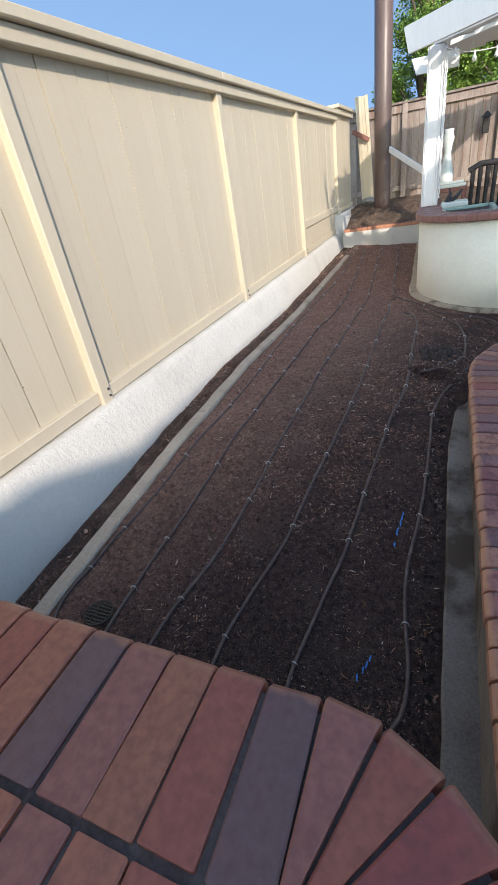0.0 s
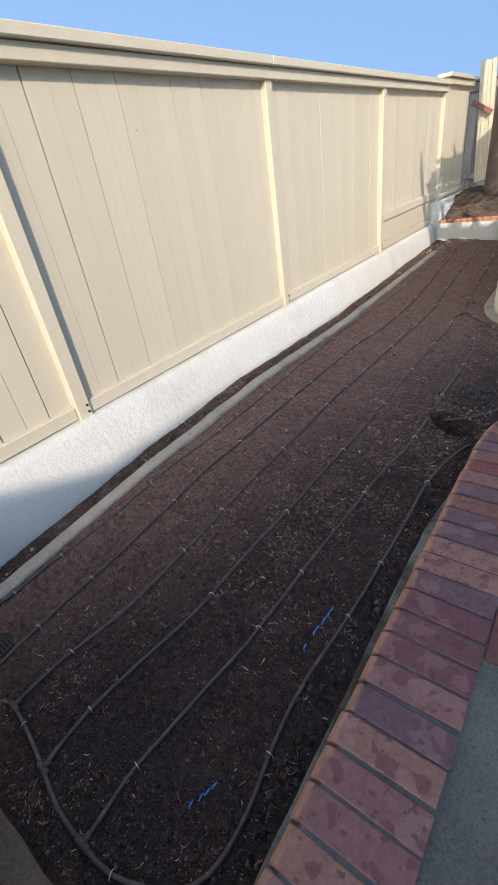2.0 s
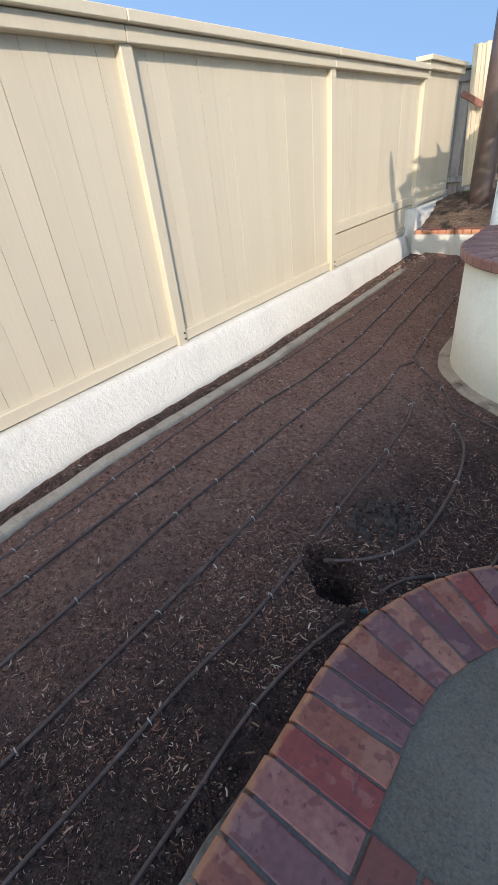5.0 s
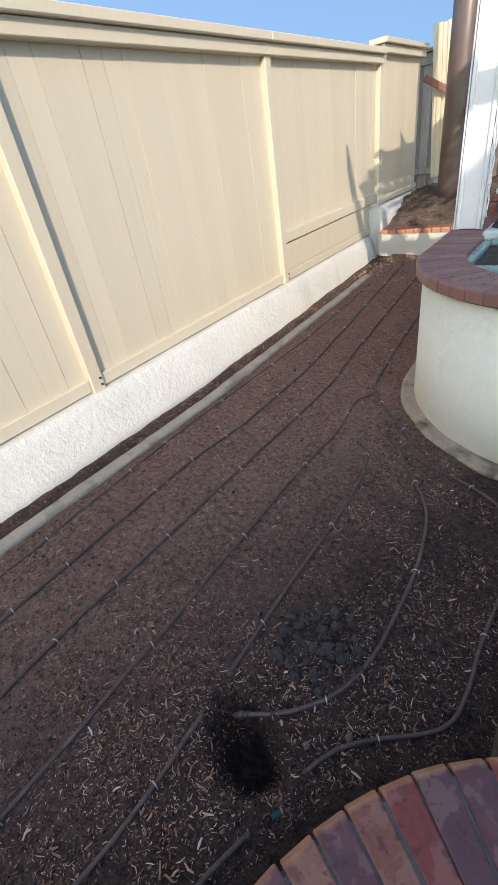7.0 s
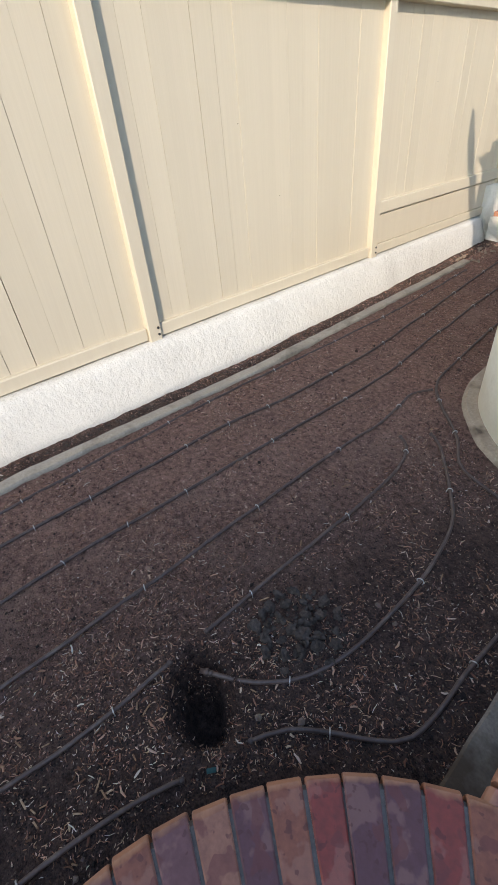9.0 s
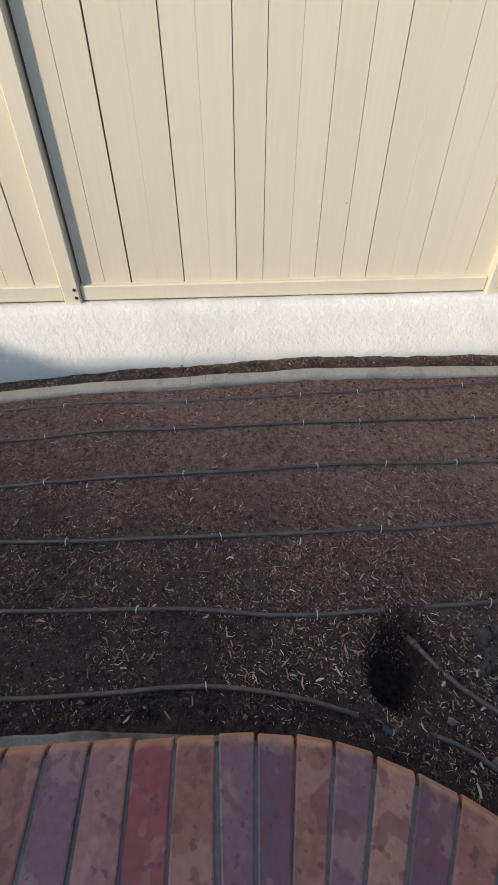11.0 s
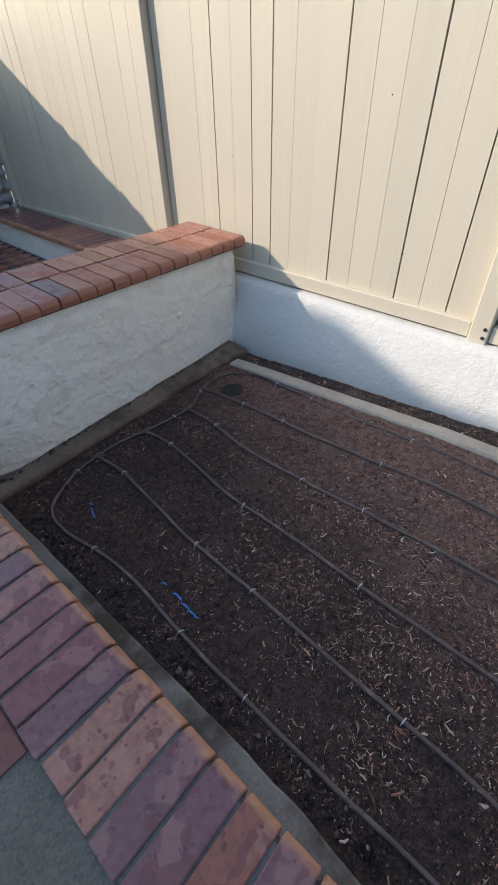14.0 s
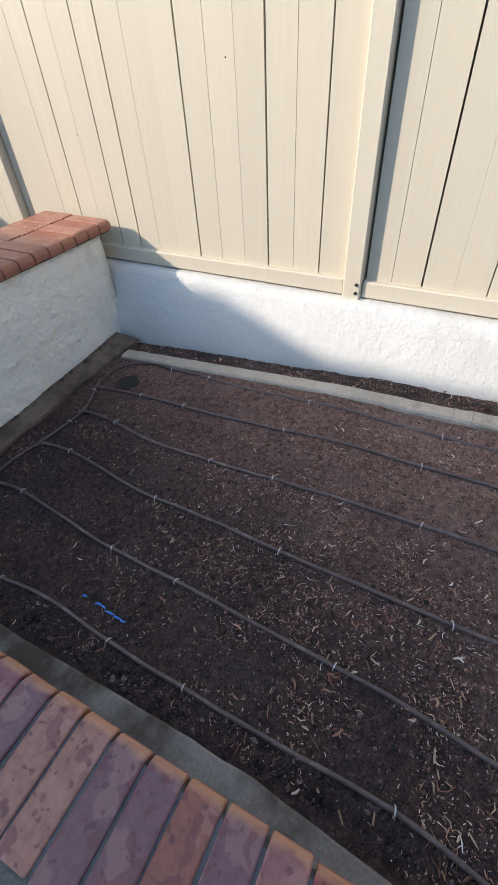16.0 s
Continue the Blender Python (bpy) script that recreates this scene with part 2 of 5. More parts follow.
M_CONC = material("kerb_concrete", (0.35, 0.28, 0.215), (0.55, 0.46, 0.365), 5, 80, 0.92, 0.5, 60, third=(0.17, 0.14, 0.1), third_scale=4, third_at=(0.55, 0.75), dist=0.006)
M_CONC3 = material("dirty_tan_concrete", (0.3, 0.225, 0.16), (0.52, 0.42, 0.32), 6, 80, 0.92, 0.6, 60, third=(0.12, 0.085, 0.06), third_scale=5, third_at=(0.55, 0.7), dist=0.008)
M_CONC2 = material("damp_brown_concrete", (0.09, 0.06, 0.042), (0.25, 0.18, 0.13), 6, 90, 0.9, 0.6, 70, third=(0.06, 0.042, 0.032), third_scale=5, third_at=(0.5, 0.68), dist=0.006)
M_STRIP = material("grey_footing_concrete", (0.135, 0.108, 0.09), (0.29, 0.25, 0.213), 5, 110, 0.85, 0.5, 90, third=(0.085, 0.06, 0.042), third_scale=3.2, third_at=(0.5, 0.62), dist=0.005)
M_AGG = material("exposed_aggregate", (0.09, 0.076, 0.059), (0.235, 0.203, 0.16), 3, 130, 0.85, 0.9, 140, third=(0.1, 0.09, 0.08), third_scale=95, third_at=(0.6, 0.66), dist=0.006)
M_MORTAR = material("mortar", (0.085, 0.075, 0.072), (0.17, 0.152, 0.145), 8, 90, 0.9, 0.6, 70, dist=0.005)
M_MORTAR2 = material("dark_cap_mortar", (0.05, 0.036, 0.034), (0.13, 0.1, 0.095), 8, 90, 0.9, 0.6, 70, dist=0.005)
M_HOSE = material("brown_drip_hose", (0.06, 0.037, 0.033), (0.13, 0.087, 0.077), 8, 70, 0.42, 0.1, third=(0.165, 0.12, 0.105), third_scale=12, dist=0.002)
M_WIRE = material("galvanised_wire", (0.5, 0.5, 0.5), (0.72, 0.72, 0.7), 30, 90, 0.4, 0.0, metal=0.6)
M_BLACK = material("black_plastic", (0.012, 0.012, 0.012), (0.03, 0.03, 0.03), 10, 90, 0.5, 0.1)
M_BLUE = material("blue_marking_paint", (0.02, 0.16, 0.55), (0.06, 0.32, 0.85), 20, 80, 0.7, 0.2)
M_WHITE = material("white_painted_wood", (0.74, 0.74, 0.74), (0.84, 0.84, 0.83), 3, 40, 0.5, 0.1, stretch=(3, 3, 0.4), dist=0.003)
M_GREYWOOD = material("weathered_grey_wood", (0.15, 0.115, 0.1), (0.38, 0.315, 0.275), 3, 40, 0.9, 0.5, 40, stretch=(4, 4, 0.35), spread=0.25, third=(0.2, 0.12, 0.09), third_scale=2, dist=0.006)
M_STEEL = material("brown_painted_steel", (0.085, 0.055, 0.048), (0.13, 0.085, 0.072), 3, 30, 0.38, 0.08, spec=0.5, stretch=(1, 1, 0.3))
M_PALEWOOD = material("pale_lumber", (0.47, 0.4, 0.29), (0.6, 0.52, 0.39), 3, 50, 0.8, 0.2, stretch=(5, 5, 0.3), spread=0.08)
M_LEAF = material("leaves", (0.07, 0.15, 0.03), (0.22, 0.36, 0.07), 5, 30, 0.5, 0.0, third=(0.36, 0.48, 0.09), third_scale=1.2)
M_BARK = material("bark", (0.06, 0.045, 0.03), (0.14, 0.1, 0.07), 6, 40, 0.95, 0.8, 30)
M_CLOTH = material("grey_cloth", (0.2, 0.19, 0.17), (0.36, 0.34, 0.31), 8, 60, 0.95, 0.5)
M_TEALRIM = material("pale_teal_glaze", (0.2, 0.34, 0.32), (0.32, 0.45, 0.43), 5, 40, 0.3, 0.05)
M_TEAL = material("teal_glaze", (0.1, 0.27, 0.26), (0.18, 0.38, 0.36), 5, 40, 0.3, 0.05)
M_CERAMIC = material("pale_ceramic", (0.45, 0.52, 0.5), (0.66, 0.7, 0.67), 6, 40, 0.35, 0.05)
M_CHAIR = material("black_wicker", (0.012, 0.011, 0.012), (0.03, 0.028, 0.03), 20, 120, 0.55, 0.4, 120)
M_CUSHION = material("green_cushion", (0.1, 0.15, 0.1), (0.18, 0.24, 0.16), 8, 90, 0.9, 0.2)
M_RUST = material("red_brown_clutter", (0.14, 0.05, 0.04), (0.28, 0.12, 0.09), 20, 80, 0.7, 0.3)
M_STONE = material("river_stone", (0.26, 0.25, 0.23), (0.5, 0.48, 0.44), 7, 60, 0.7, 0.3, 30, spread=0.25)
M_TURF = material("dry_outer_ground", (0.1, 0.085, 0.055), (0.2, 0.17, 0.11), 0.6, 8, 0.95, 0.3, 5)
M_ROOF = material("roof_shingle", (0.1, 0.09, 0.085), (0.2, 0.18, 0.17), 4, 40, 0.9, 0.5, 20)
M_BULB = material("lamp_glass", (0.75, 0.76, 0.76), (0.85, 0.86, 0.86), 10, 50, 0.12, 0.0)
TAN, PINK, RED, ORANGE, PLUM, DUSK, MAROON = (0.38, 0.16, 0.105), (0.33, 0.125, 0.1), (0.28, 0.055, 0.042), (0.3, 0.1, 0.06), (0.2, 0.086, 0.086), (0.14, 0.058, 0.065), (0.23, 0.07, 0.066)
STOPS = [TAN, PLUM, PINK, MAROON, DUSK, ORANGE, PLUM, TAN, PINK, RED]
M_BRICK = brick_material("sealed_red_brick", STOPS, (0.47, 0.25, 0.2), (0.53, 0.25, 0.14), film_part=0.44)
M_PAVE = brick_material("dark_paving_brick", [(0.2, 0.06, 0.042), (0.1, 0.05, 0.045), (0.3, 0.07, 0.04)], (0.22, 0.1, 0.08), (0.2, 0.07, 0.05), 0.5)
CLAY, BRICKRED, AMBER, ASH, ROSE = (0.36, 0.125, 0.075), (0.33, 0.095, 0.062), (0.36, 0.13, 0.074), (0.155, 0.088, 0.085), (0.31, 0.115, 0.09)
M_BRICK2 = brick_material("terracotta_cap_brick", [CLAY, BRICKRED, AMBER, CLAY, ROSE, BRICKRED, ASH, CLAY], (0.42, 0.19, 0.13), (0.38, 0.15, 0.09), 0.42, 0.1, 0.12)


def grade_soil(ma, gain):
    """Multiply the soil colour by up to gain towards fence and far end."""
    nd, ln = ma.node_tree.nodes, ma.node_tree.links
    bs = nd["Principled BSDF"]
    plain = bs.inputs["Base Color"].links[0].from_socket
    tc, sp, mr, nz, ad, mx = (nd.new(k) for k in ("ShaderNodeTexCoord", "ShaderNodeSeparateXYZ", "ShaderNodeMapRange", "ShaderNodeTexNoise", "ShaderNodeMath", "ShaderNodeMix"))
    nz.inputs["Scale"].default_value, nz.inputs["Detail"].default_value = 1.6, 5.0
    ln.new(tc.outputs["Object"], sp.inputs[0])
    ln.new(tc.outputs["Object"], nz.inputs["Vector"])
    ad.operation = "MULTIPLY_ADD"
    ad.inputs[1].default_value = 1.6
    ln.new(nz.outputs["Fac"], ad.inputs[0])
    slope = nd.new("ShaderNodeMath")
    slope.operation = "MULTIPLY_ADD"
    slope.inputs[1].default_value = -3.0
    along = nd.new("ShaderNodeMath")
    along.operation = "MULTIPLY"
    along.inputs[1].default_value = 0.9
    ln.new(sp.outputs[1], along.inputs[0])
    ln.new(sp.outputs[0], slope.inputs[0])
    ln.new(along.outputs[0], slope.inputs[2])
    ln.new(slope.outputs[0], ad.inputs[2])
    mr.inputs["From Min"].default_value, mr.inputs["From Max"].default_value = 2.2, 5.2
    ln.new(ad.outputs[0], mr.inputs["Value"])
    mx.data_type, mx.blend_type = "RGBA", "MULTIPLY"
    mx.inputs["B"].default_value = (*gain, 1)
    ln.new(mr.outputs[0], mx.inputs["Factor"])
    ln.new(plain, mx.inputs["A"])
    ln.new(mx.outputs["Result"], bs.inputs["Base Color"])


grade_soil(M_SOIL, (3.7, 3.45, 3.2))

# ---- ground and soil ----
SY = [-1.0, 1.2, 2.6, 3.9, 5.6, 7.5, 9.7, 12.0]
SZ = [-0.14, -0.118, 0.01, 0.075, 0.06, 0.12, 0.2, 0.2]


def soil_z(x, y):
    return float(np.interp(y, SY, SZ)) - 0.06 * (x - 0.2)


def ground_z(x, y):
    """The soil with its lumps, its planting hole and the bank along the kerb."""
    z = soil_z(x, y)
    p = Vector((x, y, 0))
    z += 0.012 * noise.noise(p * 2.3) + 0.006 * noise.noise(p * 7.0 + Vector((5, 1, 0))) + 0.0045 * noise.noise(p * 19.0) + 0.003 * noise.noise(p * 43.0)
    u, v = (x - 0.755) * 0.94 + (y - 3.955) * -0.34, (x - 0.755) * 0.34 + (y - 3.955) * 0.94
    d = math.hypot(u / 0.135, v / 0.083) + 0.12 * noise.noise(p * 14.0) + 0.2 * noise.noise(p * 6.0 + Vector((3, 3, 0)))
    if d < 2.2:
        z += 0.014 * math.exp(-((d - 1.5) / 0.3) ** 2)
        k = min(max((1.4 - d) / 0.95, 0.0), 1.0)
        z -= 0.21 * k * k * (3 - 2 * k)
    h = math.hypot((x - 0.82) / 0.14, (y - 4.36) / 0.17)
    if h < 1.6:
        z += 0.03 * max(0.0, 1 - h / 1.5) + 0.012 * max(0, 1 - h / 1.6) * noise.noise(p * 33.0)
    if x < -0.8:
        z -= 0.03
    return z


bm = bmesh.new()
bmesh.ops.create_grid(bm, x_segments=8, y_segments=8, size=900)
for v in bm.verts:
    v.co.z = -0.45
ob = part("ground", bm, M_TURF)
tagged(ob, "bare dry ground around the garden", "ground", kind="structure")

nx, ny = 215, 730
gx, gy = np.linspace(-1.02, 1.55, nx), np.linspace(0.98, 9.72, ny)
verts = [(x, y, ground_z(x, y)) for y in gy for x in gx]
faces = [(j * nx + i, j * nx + i + 1, (j + 1) * nx + i + 1, (j + 1) * nx + i) for j in range(ny - 1) for i in range(nx - 1)]
me = bpy.data.meshes.new("soil_bed")
me.from_pydata(verts, [], faces)
me.polygons.foreach_set("use_smooth", [True] * len(faces))
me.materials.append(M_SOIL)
me.materials.append(M_SOIL_DAMP_SHADE)
# soil between kerb and fence wall takes the colour darkened for damp and shade
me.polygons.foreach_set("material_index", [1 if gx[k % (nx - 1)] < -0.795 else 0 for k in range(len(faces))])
tagged(new("soil_bed", me), "dark raked soil with a planting hole dug in it", "ground", kind="structure")

# ---- stucco retaining wall and fence ----
bm = sweep(bmesh.new(), [(-1.13, y) for y in np.arange(-0.4, 9.68, 0.12)], [(0.19, -0.4), (0.178, 0.04), (0.13, 0.2), (0.085, 0.33), (0.065, 0.378), (0.045, 0.408), (0.02, 0.417), (-0.2, 0.417), (-0.2, -0.4)])
rough_up(bm, 0.006, 4.0)
for v in bm.verts:
    v.co.z += 0.0115 * (v.co.y - 3.47) if v.co.z > 0.2 else 0
ob = tagged(part("wall_fence_base", bm, M_STUCCO, smooth=True), "low white stucco retaining wall below the fence", "wall", kind="structure")
bm = sweep(bmesh.new(), [(-1.13, y) for y in np.arange(9.66, 11.6, 0.12)], [(0.14, -0.2), (0.14, 0.7), (0.12, 0.77), (0.05, 0.8), (-0.2, 0.8), (-0.2, -0.2)])
ob = tagged(part("wall_fence_base_far", rough_up(bm, 0.006, 4.0), M_STUCCO, smooth=True), "stepped-up white stucco wall behind the raised planter", "wall", kind="structure")

fence = tagged(new("fence"), "tall tan painted tongue and groove board fence on the stucco wall", "fence", kind="structure")
FX = -1.17
POSTS = [-2.24, 0.2, 2.595, 5.04, 7.475, 9.93]
RISE = Matrix.Translation((0, 3.47, 0)) @ Matrix.Rotation(0.0115, 4, "X") @ Matrix.Translation((0, -3.47, 0))
fence.matrix_basis = RISE
me_post = mesh_of("post", boxed(-0.05, 0.053, -0.047, 0.047, 0.404, 2.2, 0.006), M_PAINT)
me_board = mesh_of("board", boxed(-0.03, 0, -0.5, 0.5, 0.43, 2.19, 0), M_PAINT)
me_bolt = mesh_of("bolt", lathe(bmesh.new(), [(0.009, 0.0), (0.009, 0.006), (0.006, 0.009)], 8), M_BLACK)
for y in POSTS:
    piece("post", me_post, fence, pose(FX, y, 0))
    for z in (0.455, 0.5):
        piece("bolt", me_bolt, fence, pose(FX + 0.052, y + 0.024, z, 0, 90, 0))
SEAM = {(1, 0.759): 0.009, (1, 1.057): 0.007, (1, 1.206): 0.01, (1, 1.653): 0.009, (1, 1.802): 0.0025, (1, 1.951): 0.0025, (1, 2.1): 0.0085, (1, 2.249): 0.003, (1, 2.398): 0.0075,
        (2, 2.782): 0.0022, (2, 2.931): 0.009, (2, 3.228): 0.0055, (2, 3.525): 0.0045, (2, 3.674): 0.003, (2, 3.971): 0.0028, (2, 4.12): 0.003, (2, 4.268): 0.005, (2, 4.565): 0.003, (2, 4.862): 0.003,
        (0, -1.44): 0.004, (0, -0.99): 0.005, (0, -0.395): 0.005, (0, -0.1): 0.003, (3, 5.67): 0.004, (3, 5.82): 0.003}
FIRST = {0: -2.19, 1: 0.312, 2: 2.782, 3: 5.226, 4: 7.66}
for i, (a, b) in enumerate(zip(POSTS, POSTS[1:])):
    part("bottom_rail", boxed(FX - 0.03, FX + 0.032, a + 0.05, b - 0.05, 0.427 if i else 0.39, 0.512 if i else 0.47, 0.006), M_PAINT, fence)
    cuts = [a + 0.06] + [FIRST[i] + 0.1486 * k for k in range(17) if a + 0.07 < FIRST[i] + 0.1486 * k < b - 0.07] + [b - 0.04]
    gaps = [0.0]
    for c in cuts[1:-1]:
        named = [w for (n, y), w in SEAM.items() if n == i and abs(y - c) < 0.06]
        gaps.append(named[0] if named else rng.uniform(0.0008, 0.0014))
    gaps.append(0.0)
    for k in range(len(cuts) - 1):
        lo, hi = cuts[k] + gaps[k] / 2, cuts[k + 1] - gaps[k + 1] / 2
        piece("board", me_board, fence, Matrix.Translation((FX + rng.uniform(-0.0015, 0.0015), (lo + hi) / 2, rng.uniform(-0.006, 0.004))) @ Matrix.Diagonal((1, hi - lo, 1, 1)))
    part("back_panel", boxed(FX - 0.15, FX - 0.125, a, b, 0.44, 2.2, 0), M_PAINT, fence)
part("middle_rail", boxed(FX - 0.03, FX + 0.04, POSTS[4] + 0.05, POSTS[5] - 0.0, 0.78, 0.88, 0.006), M_PAINT, fence)
part("low_board", boxed(FX - 0.03, FX + 0.016, POSTS[4] + 0.05, POSTS[5] - 0.0, 0.514, 0.765, 0.004), M_PAINT, fence)
y0 = -2.3
for y1 in (0.2, 2.6, 5.04, 7.48, 9.93):
    part("top_rail", boxed(FX - 0.06, FX + 0.075, y0 + 0.0015, y1 - 0.0015, 2.178, 2.253, 0.005), M_PAINT, fence)
    part("cap_board", boxed(FX - 0.1, FX + 0.115, y0 + 0.0015, y1 - 0.0015, 2.256, 2.312, 0.006), M_PAINT, fence)
    y0 = y1
me_knot = mesh_of("knot", lathe(bmesh.new(), [(0.0035, 0.0), (0.0035, 0.001), (0.002, 0.0016)], 8), M_BLACK)
for y, z in ((5.95, 1.55), (3.6, 1.9), (4.1, 0.9), (6.3, 1.1), (1.9, 1.4), (2.1, 0.75), (0.9, 1.1), (8.3, 1.7)):
    piece("knot", me_knot, fence, pose(FX + 0.0005, y, z, 0, 90, 0))
# the higher end section
part("post", boxed(FX - 0.05, FX + 0.05, 9.98, 10.07, 0.72, 2.3, 0.006), M_PAINT, fence)
part("bottom_rail", boxed(FX - 0.03, FX + 0.035, 10.07, 11.5, 0.73, 0.8, 0.006), M_PAINT, fence)
for k in range(10):
    piece("board", me_board, fence, Matrix.Translation((FX, 10.07 + (k + 0.5) * 0.143, 0.3)) @ Matrix.Diagonal((1, 0.142, 0.91, 1)))
part("top_rail", boxed(FX - 0.06, FX + 0.075, 9.95, 11.5, 2.278, 2.356, 0.005), M_PAINT, fence)
part("cap_board", boxed(FX - 0.1, FX + 0.115, 9.9, 11.5, 2.358, 2.41, 0.006), M_PAINT, fence)

# ---- concrete kerb along the fence ----
kerb = tagged(new("kerb"), "narrow weathered concrete mow kerb along the fence", "kerb", kind="structure")
edges = [1.24, 1.98, 3.24, 3.33, 3.44, 4.35, 5.6, 6.9, 8.65]
for a, b in zip(edges, edges[1:]):
    line = [(-0.752 + 0.012 * noise.noise(Vector((0, y * 0.8, 3))), y) for y in np.linspace(a + 0.001, b - 0.001, max(3, int((b - a) / 0.06)))]
    bm = bmesh.new()
    prof = [(-0.042, -0.06), (0.042, -0.06), (0.044, 0.0), (0.036, 0.01), (-0.036, 0.01), (-0.044, 0.0)]
    sweep(bm, line, prof)
    for v in bm.verts:
        v.co.z += soil_z(-0.75, v.co.y) + 0.012
    rough_up(bm, 0.014 if a in (3.24, 3.33) else 0.005, 12.0)
    part("kerb_segment", bm, M_CONC, kerb)

# ---- bricks ----


def brick_mesh(name, w0, w1, length, h, nose, material):
    """A brick whose head (x = 0) is a bullnose; w0 wide at the head and w1 at the tail, its top at z = 0."""
    bm = bmesh.new()
    prof = [(0.004, -h), (0, -nose)] + [(nose - nose * math.cos(a), -nose + nose * math.sin(a)) for a in (0.5, 1.05)] + [(nose, 0), (length, 0), (length, -h)]
    rows = []
    for side, inset in ((-1, 0.004), (-1, 0), (1, 0), (1, 0.004)):
        row = []
        for u, z in prof:
            half = (w0 + (w1 - w0) * u / length) / 2
            y = side * (half if inset == 0 else half)
            if inset:
                row.append(bm.verts.new((u + (0.004 if u < length / 2 else -0.004) * 0.6, y, z - (0.003 if z > -h + 0.001 else 0))))
            else:
                row.append(bm.verts.new((u, side * (half - 0.004), z)))
        rows.append(row)
    for a, b in zip(rows, rows[1:]):
        for k in range(len(prof)):
            bm.faces.new((a[k], a[(k + 1) % len(prof)], b[(k + 1) % len(prof)], b[k]))
    bm.faces.new(rows[0][::-1])
    bm.faces.new(rows[-1])
    bmesh.ops.recalc_face_normals(bm, faces=bm.faces)
    return mesh_of(name, bm, material, smooth=False)


PITCH, BTOP, EDGE = 0.0983, 0.276, 0.972
RX, RY, RR = 1.982, 3.4, 1.01


def border_line(s):
    """The outer edge of the brick border: place and inward angle at s metres along it."""
    if s < 2.3:
        return EDGE, 1.1 + s, 0.0
    a = (s - 2.3) / RR
    return RX - RR * math.cos(a), RY + RR * math.sin(a), -math.degrees(a)


# ---- patio, border and its footing ----
line = [border_line(s)[:2] for s in np.arange(0.0, 3.3, 0.05)]
inner = [(x + 0.27 * math.cos(radians(a)), y + 0.27 * math.sin(radians(a))) for x, y, a in (border_line(s) for s in np.arange(0.0, 3.36, 0.05))]
bm = bmesh.new()
ring = inner + [(1.75, 4.2), (1.75, 5.72), (2.75, 5.72), (2.75, 1.1)]
top = [bm.verts.new((x, y, 0.265)) for x, y in ring]
low = [bm.verts.new((x, y, -0.3)) for x, y in ring]
bm.faces.new(top)
for k in range(len(ring)):
    bm.faces.new((top[k], low[k], low[(k + 1) % len(ring)], top[(k + 1) % len(ring)]))
bmesh.ops.recalc_face_normals(bm, faces=bm.faces)
bmesh.ops.triangulate(bm, faces=[f for f in bm.faces if len(f.verts) > 4])
patio = tagged(part("pavement", bm, M_AGG), "grey exposed aggregate concrete patio slab", "patio", kind="structure")
strip = tagged(new("border_footing"), "grey concrete footing along the brick border", "footing", kind="structure")
bm = sweep(bmesh.new(), line, [(-0.088, -0.4), (-0.088, 0.008), (-0.08, 0.016), (0.02, 0.02), (0.02, 0.21), (0.2, 0.21), (0.2, -0.4)])
for v in bm.verts:
    if -0.1 < v.co.z < 0.1:
        v.co.z += soil_z(0.9, v.co.y) + 0.016 - 0.07 * max(0.0, v.co.y - 3.0)
    # the strip narrows where the border turns
    out = math.hypot(v.co.x - RX, v.co.y - RY) - RR if v.co.y > RY else EDGE - v.co.x
    if out > 0.03 and v.co.y > 2.95:
        k = 0.055 * min(1.0, (v.co.y - 2.95) / 0.7)
        a = math.atan2(max(0.0, v.co.y - RY), RX - v.co.x)
        v.co.x += k * math.cos(a)
        v.co.y -= k * math.sin(a)
part("footing", rough_up(bm, 0.005, 9), M_STRIP, strip)
part("footing", rough_up(sweep(bmesh.new(), [(1.485, y) for y in np.arange(4.3, 5.75, 0.05)], [(-0.085, -0.4), (-0.085, 0.01), (-0.075, 0.02), (0.02, 0.02), (0.02, 0.21), (0.2, 0.21), (0.2, -0.4)]), 0.005, 9), M_STRIP, strip)

# ---- near garden wall with its brick cap ----
near_wall = tagged(new("garden_wall"), "low cream stucco garden wall with a two-course brick cap", "wall", kind="structure")
bm = bmesh.new()
loop = [(-1.01, 1.02)] + [(x, 1.02) for x in np.arange(-0.9, 0.6, 0.1)] + [(0.645 + 0.31 * math.sin(a), 0.71 + 0.31 * math.cos(a)) for a in np.linspace(0, math.pi / 2, 9)] + [(0.955, 0.62), (0.955, 0.54), (0.6, 0.54), (-1.01, 0.54)]
rows = []
for z, o in ((-0.35, 0.04), (-0.06, 0.036), (0.04, 0.024), (0.2, 0.014), (0.4, 0.006), (0.6, 0.0)):
    rows.append([bm.verts.new((x + (o if x > 0.64 else 0) * (x - 0.64) / 0.24, y + (o if y > 0.79 else -o), z)) for x, y in loop])
for a, b in zip(rows, rows[1:]):
    for k in range(len(loop)):
        bm.faces.new((a[k], a[(k + 1) % len(loop)], b[(k + 1) % len(loop)], b[k]))
bm.faces.new(rows[-1])
bmesh.ops.recalc_face_normals(bm, faces=bm.faces)
bmesh.ops.subdivide_edges(bm, edges=[e for e in bm.edges if e.calc_length() < 0.25], cuts=1, use_grid_fill=True)
part("wall_body", rough_up(bm, 0.008, 6), M_STUCCO2, near_wall, "hand-trowelled cream stucco", True)
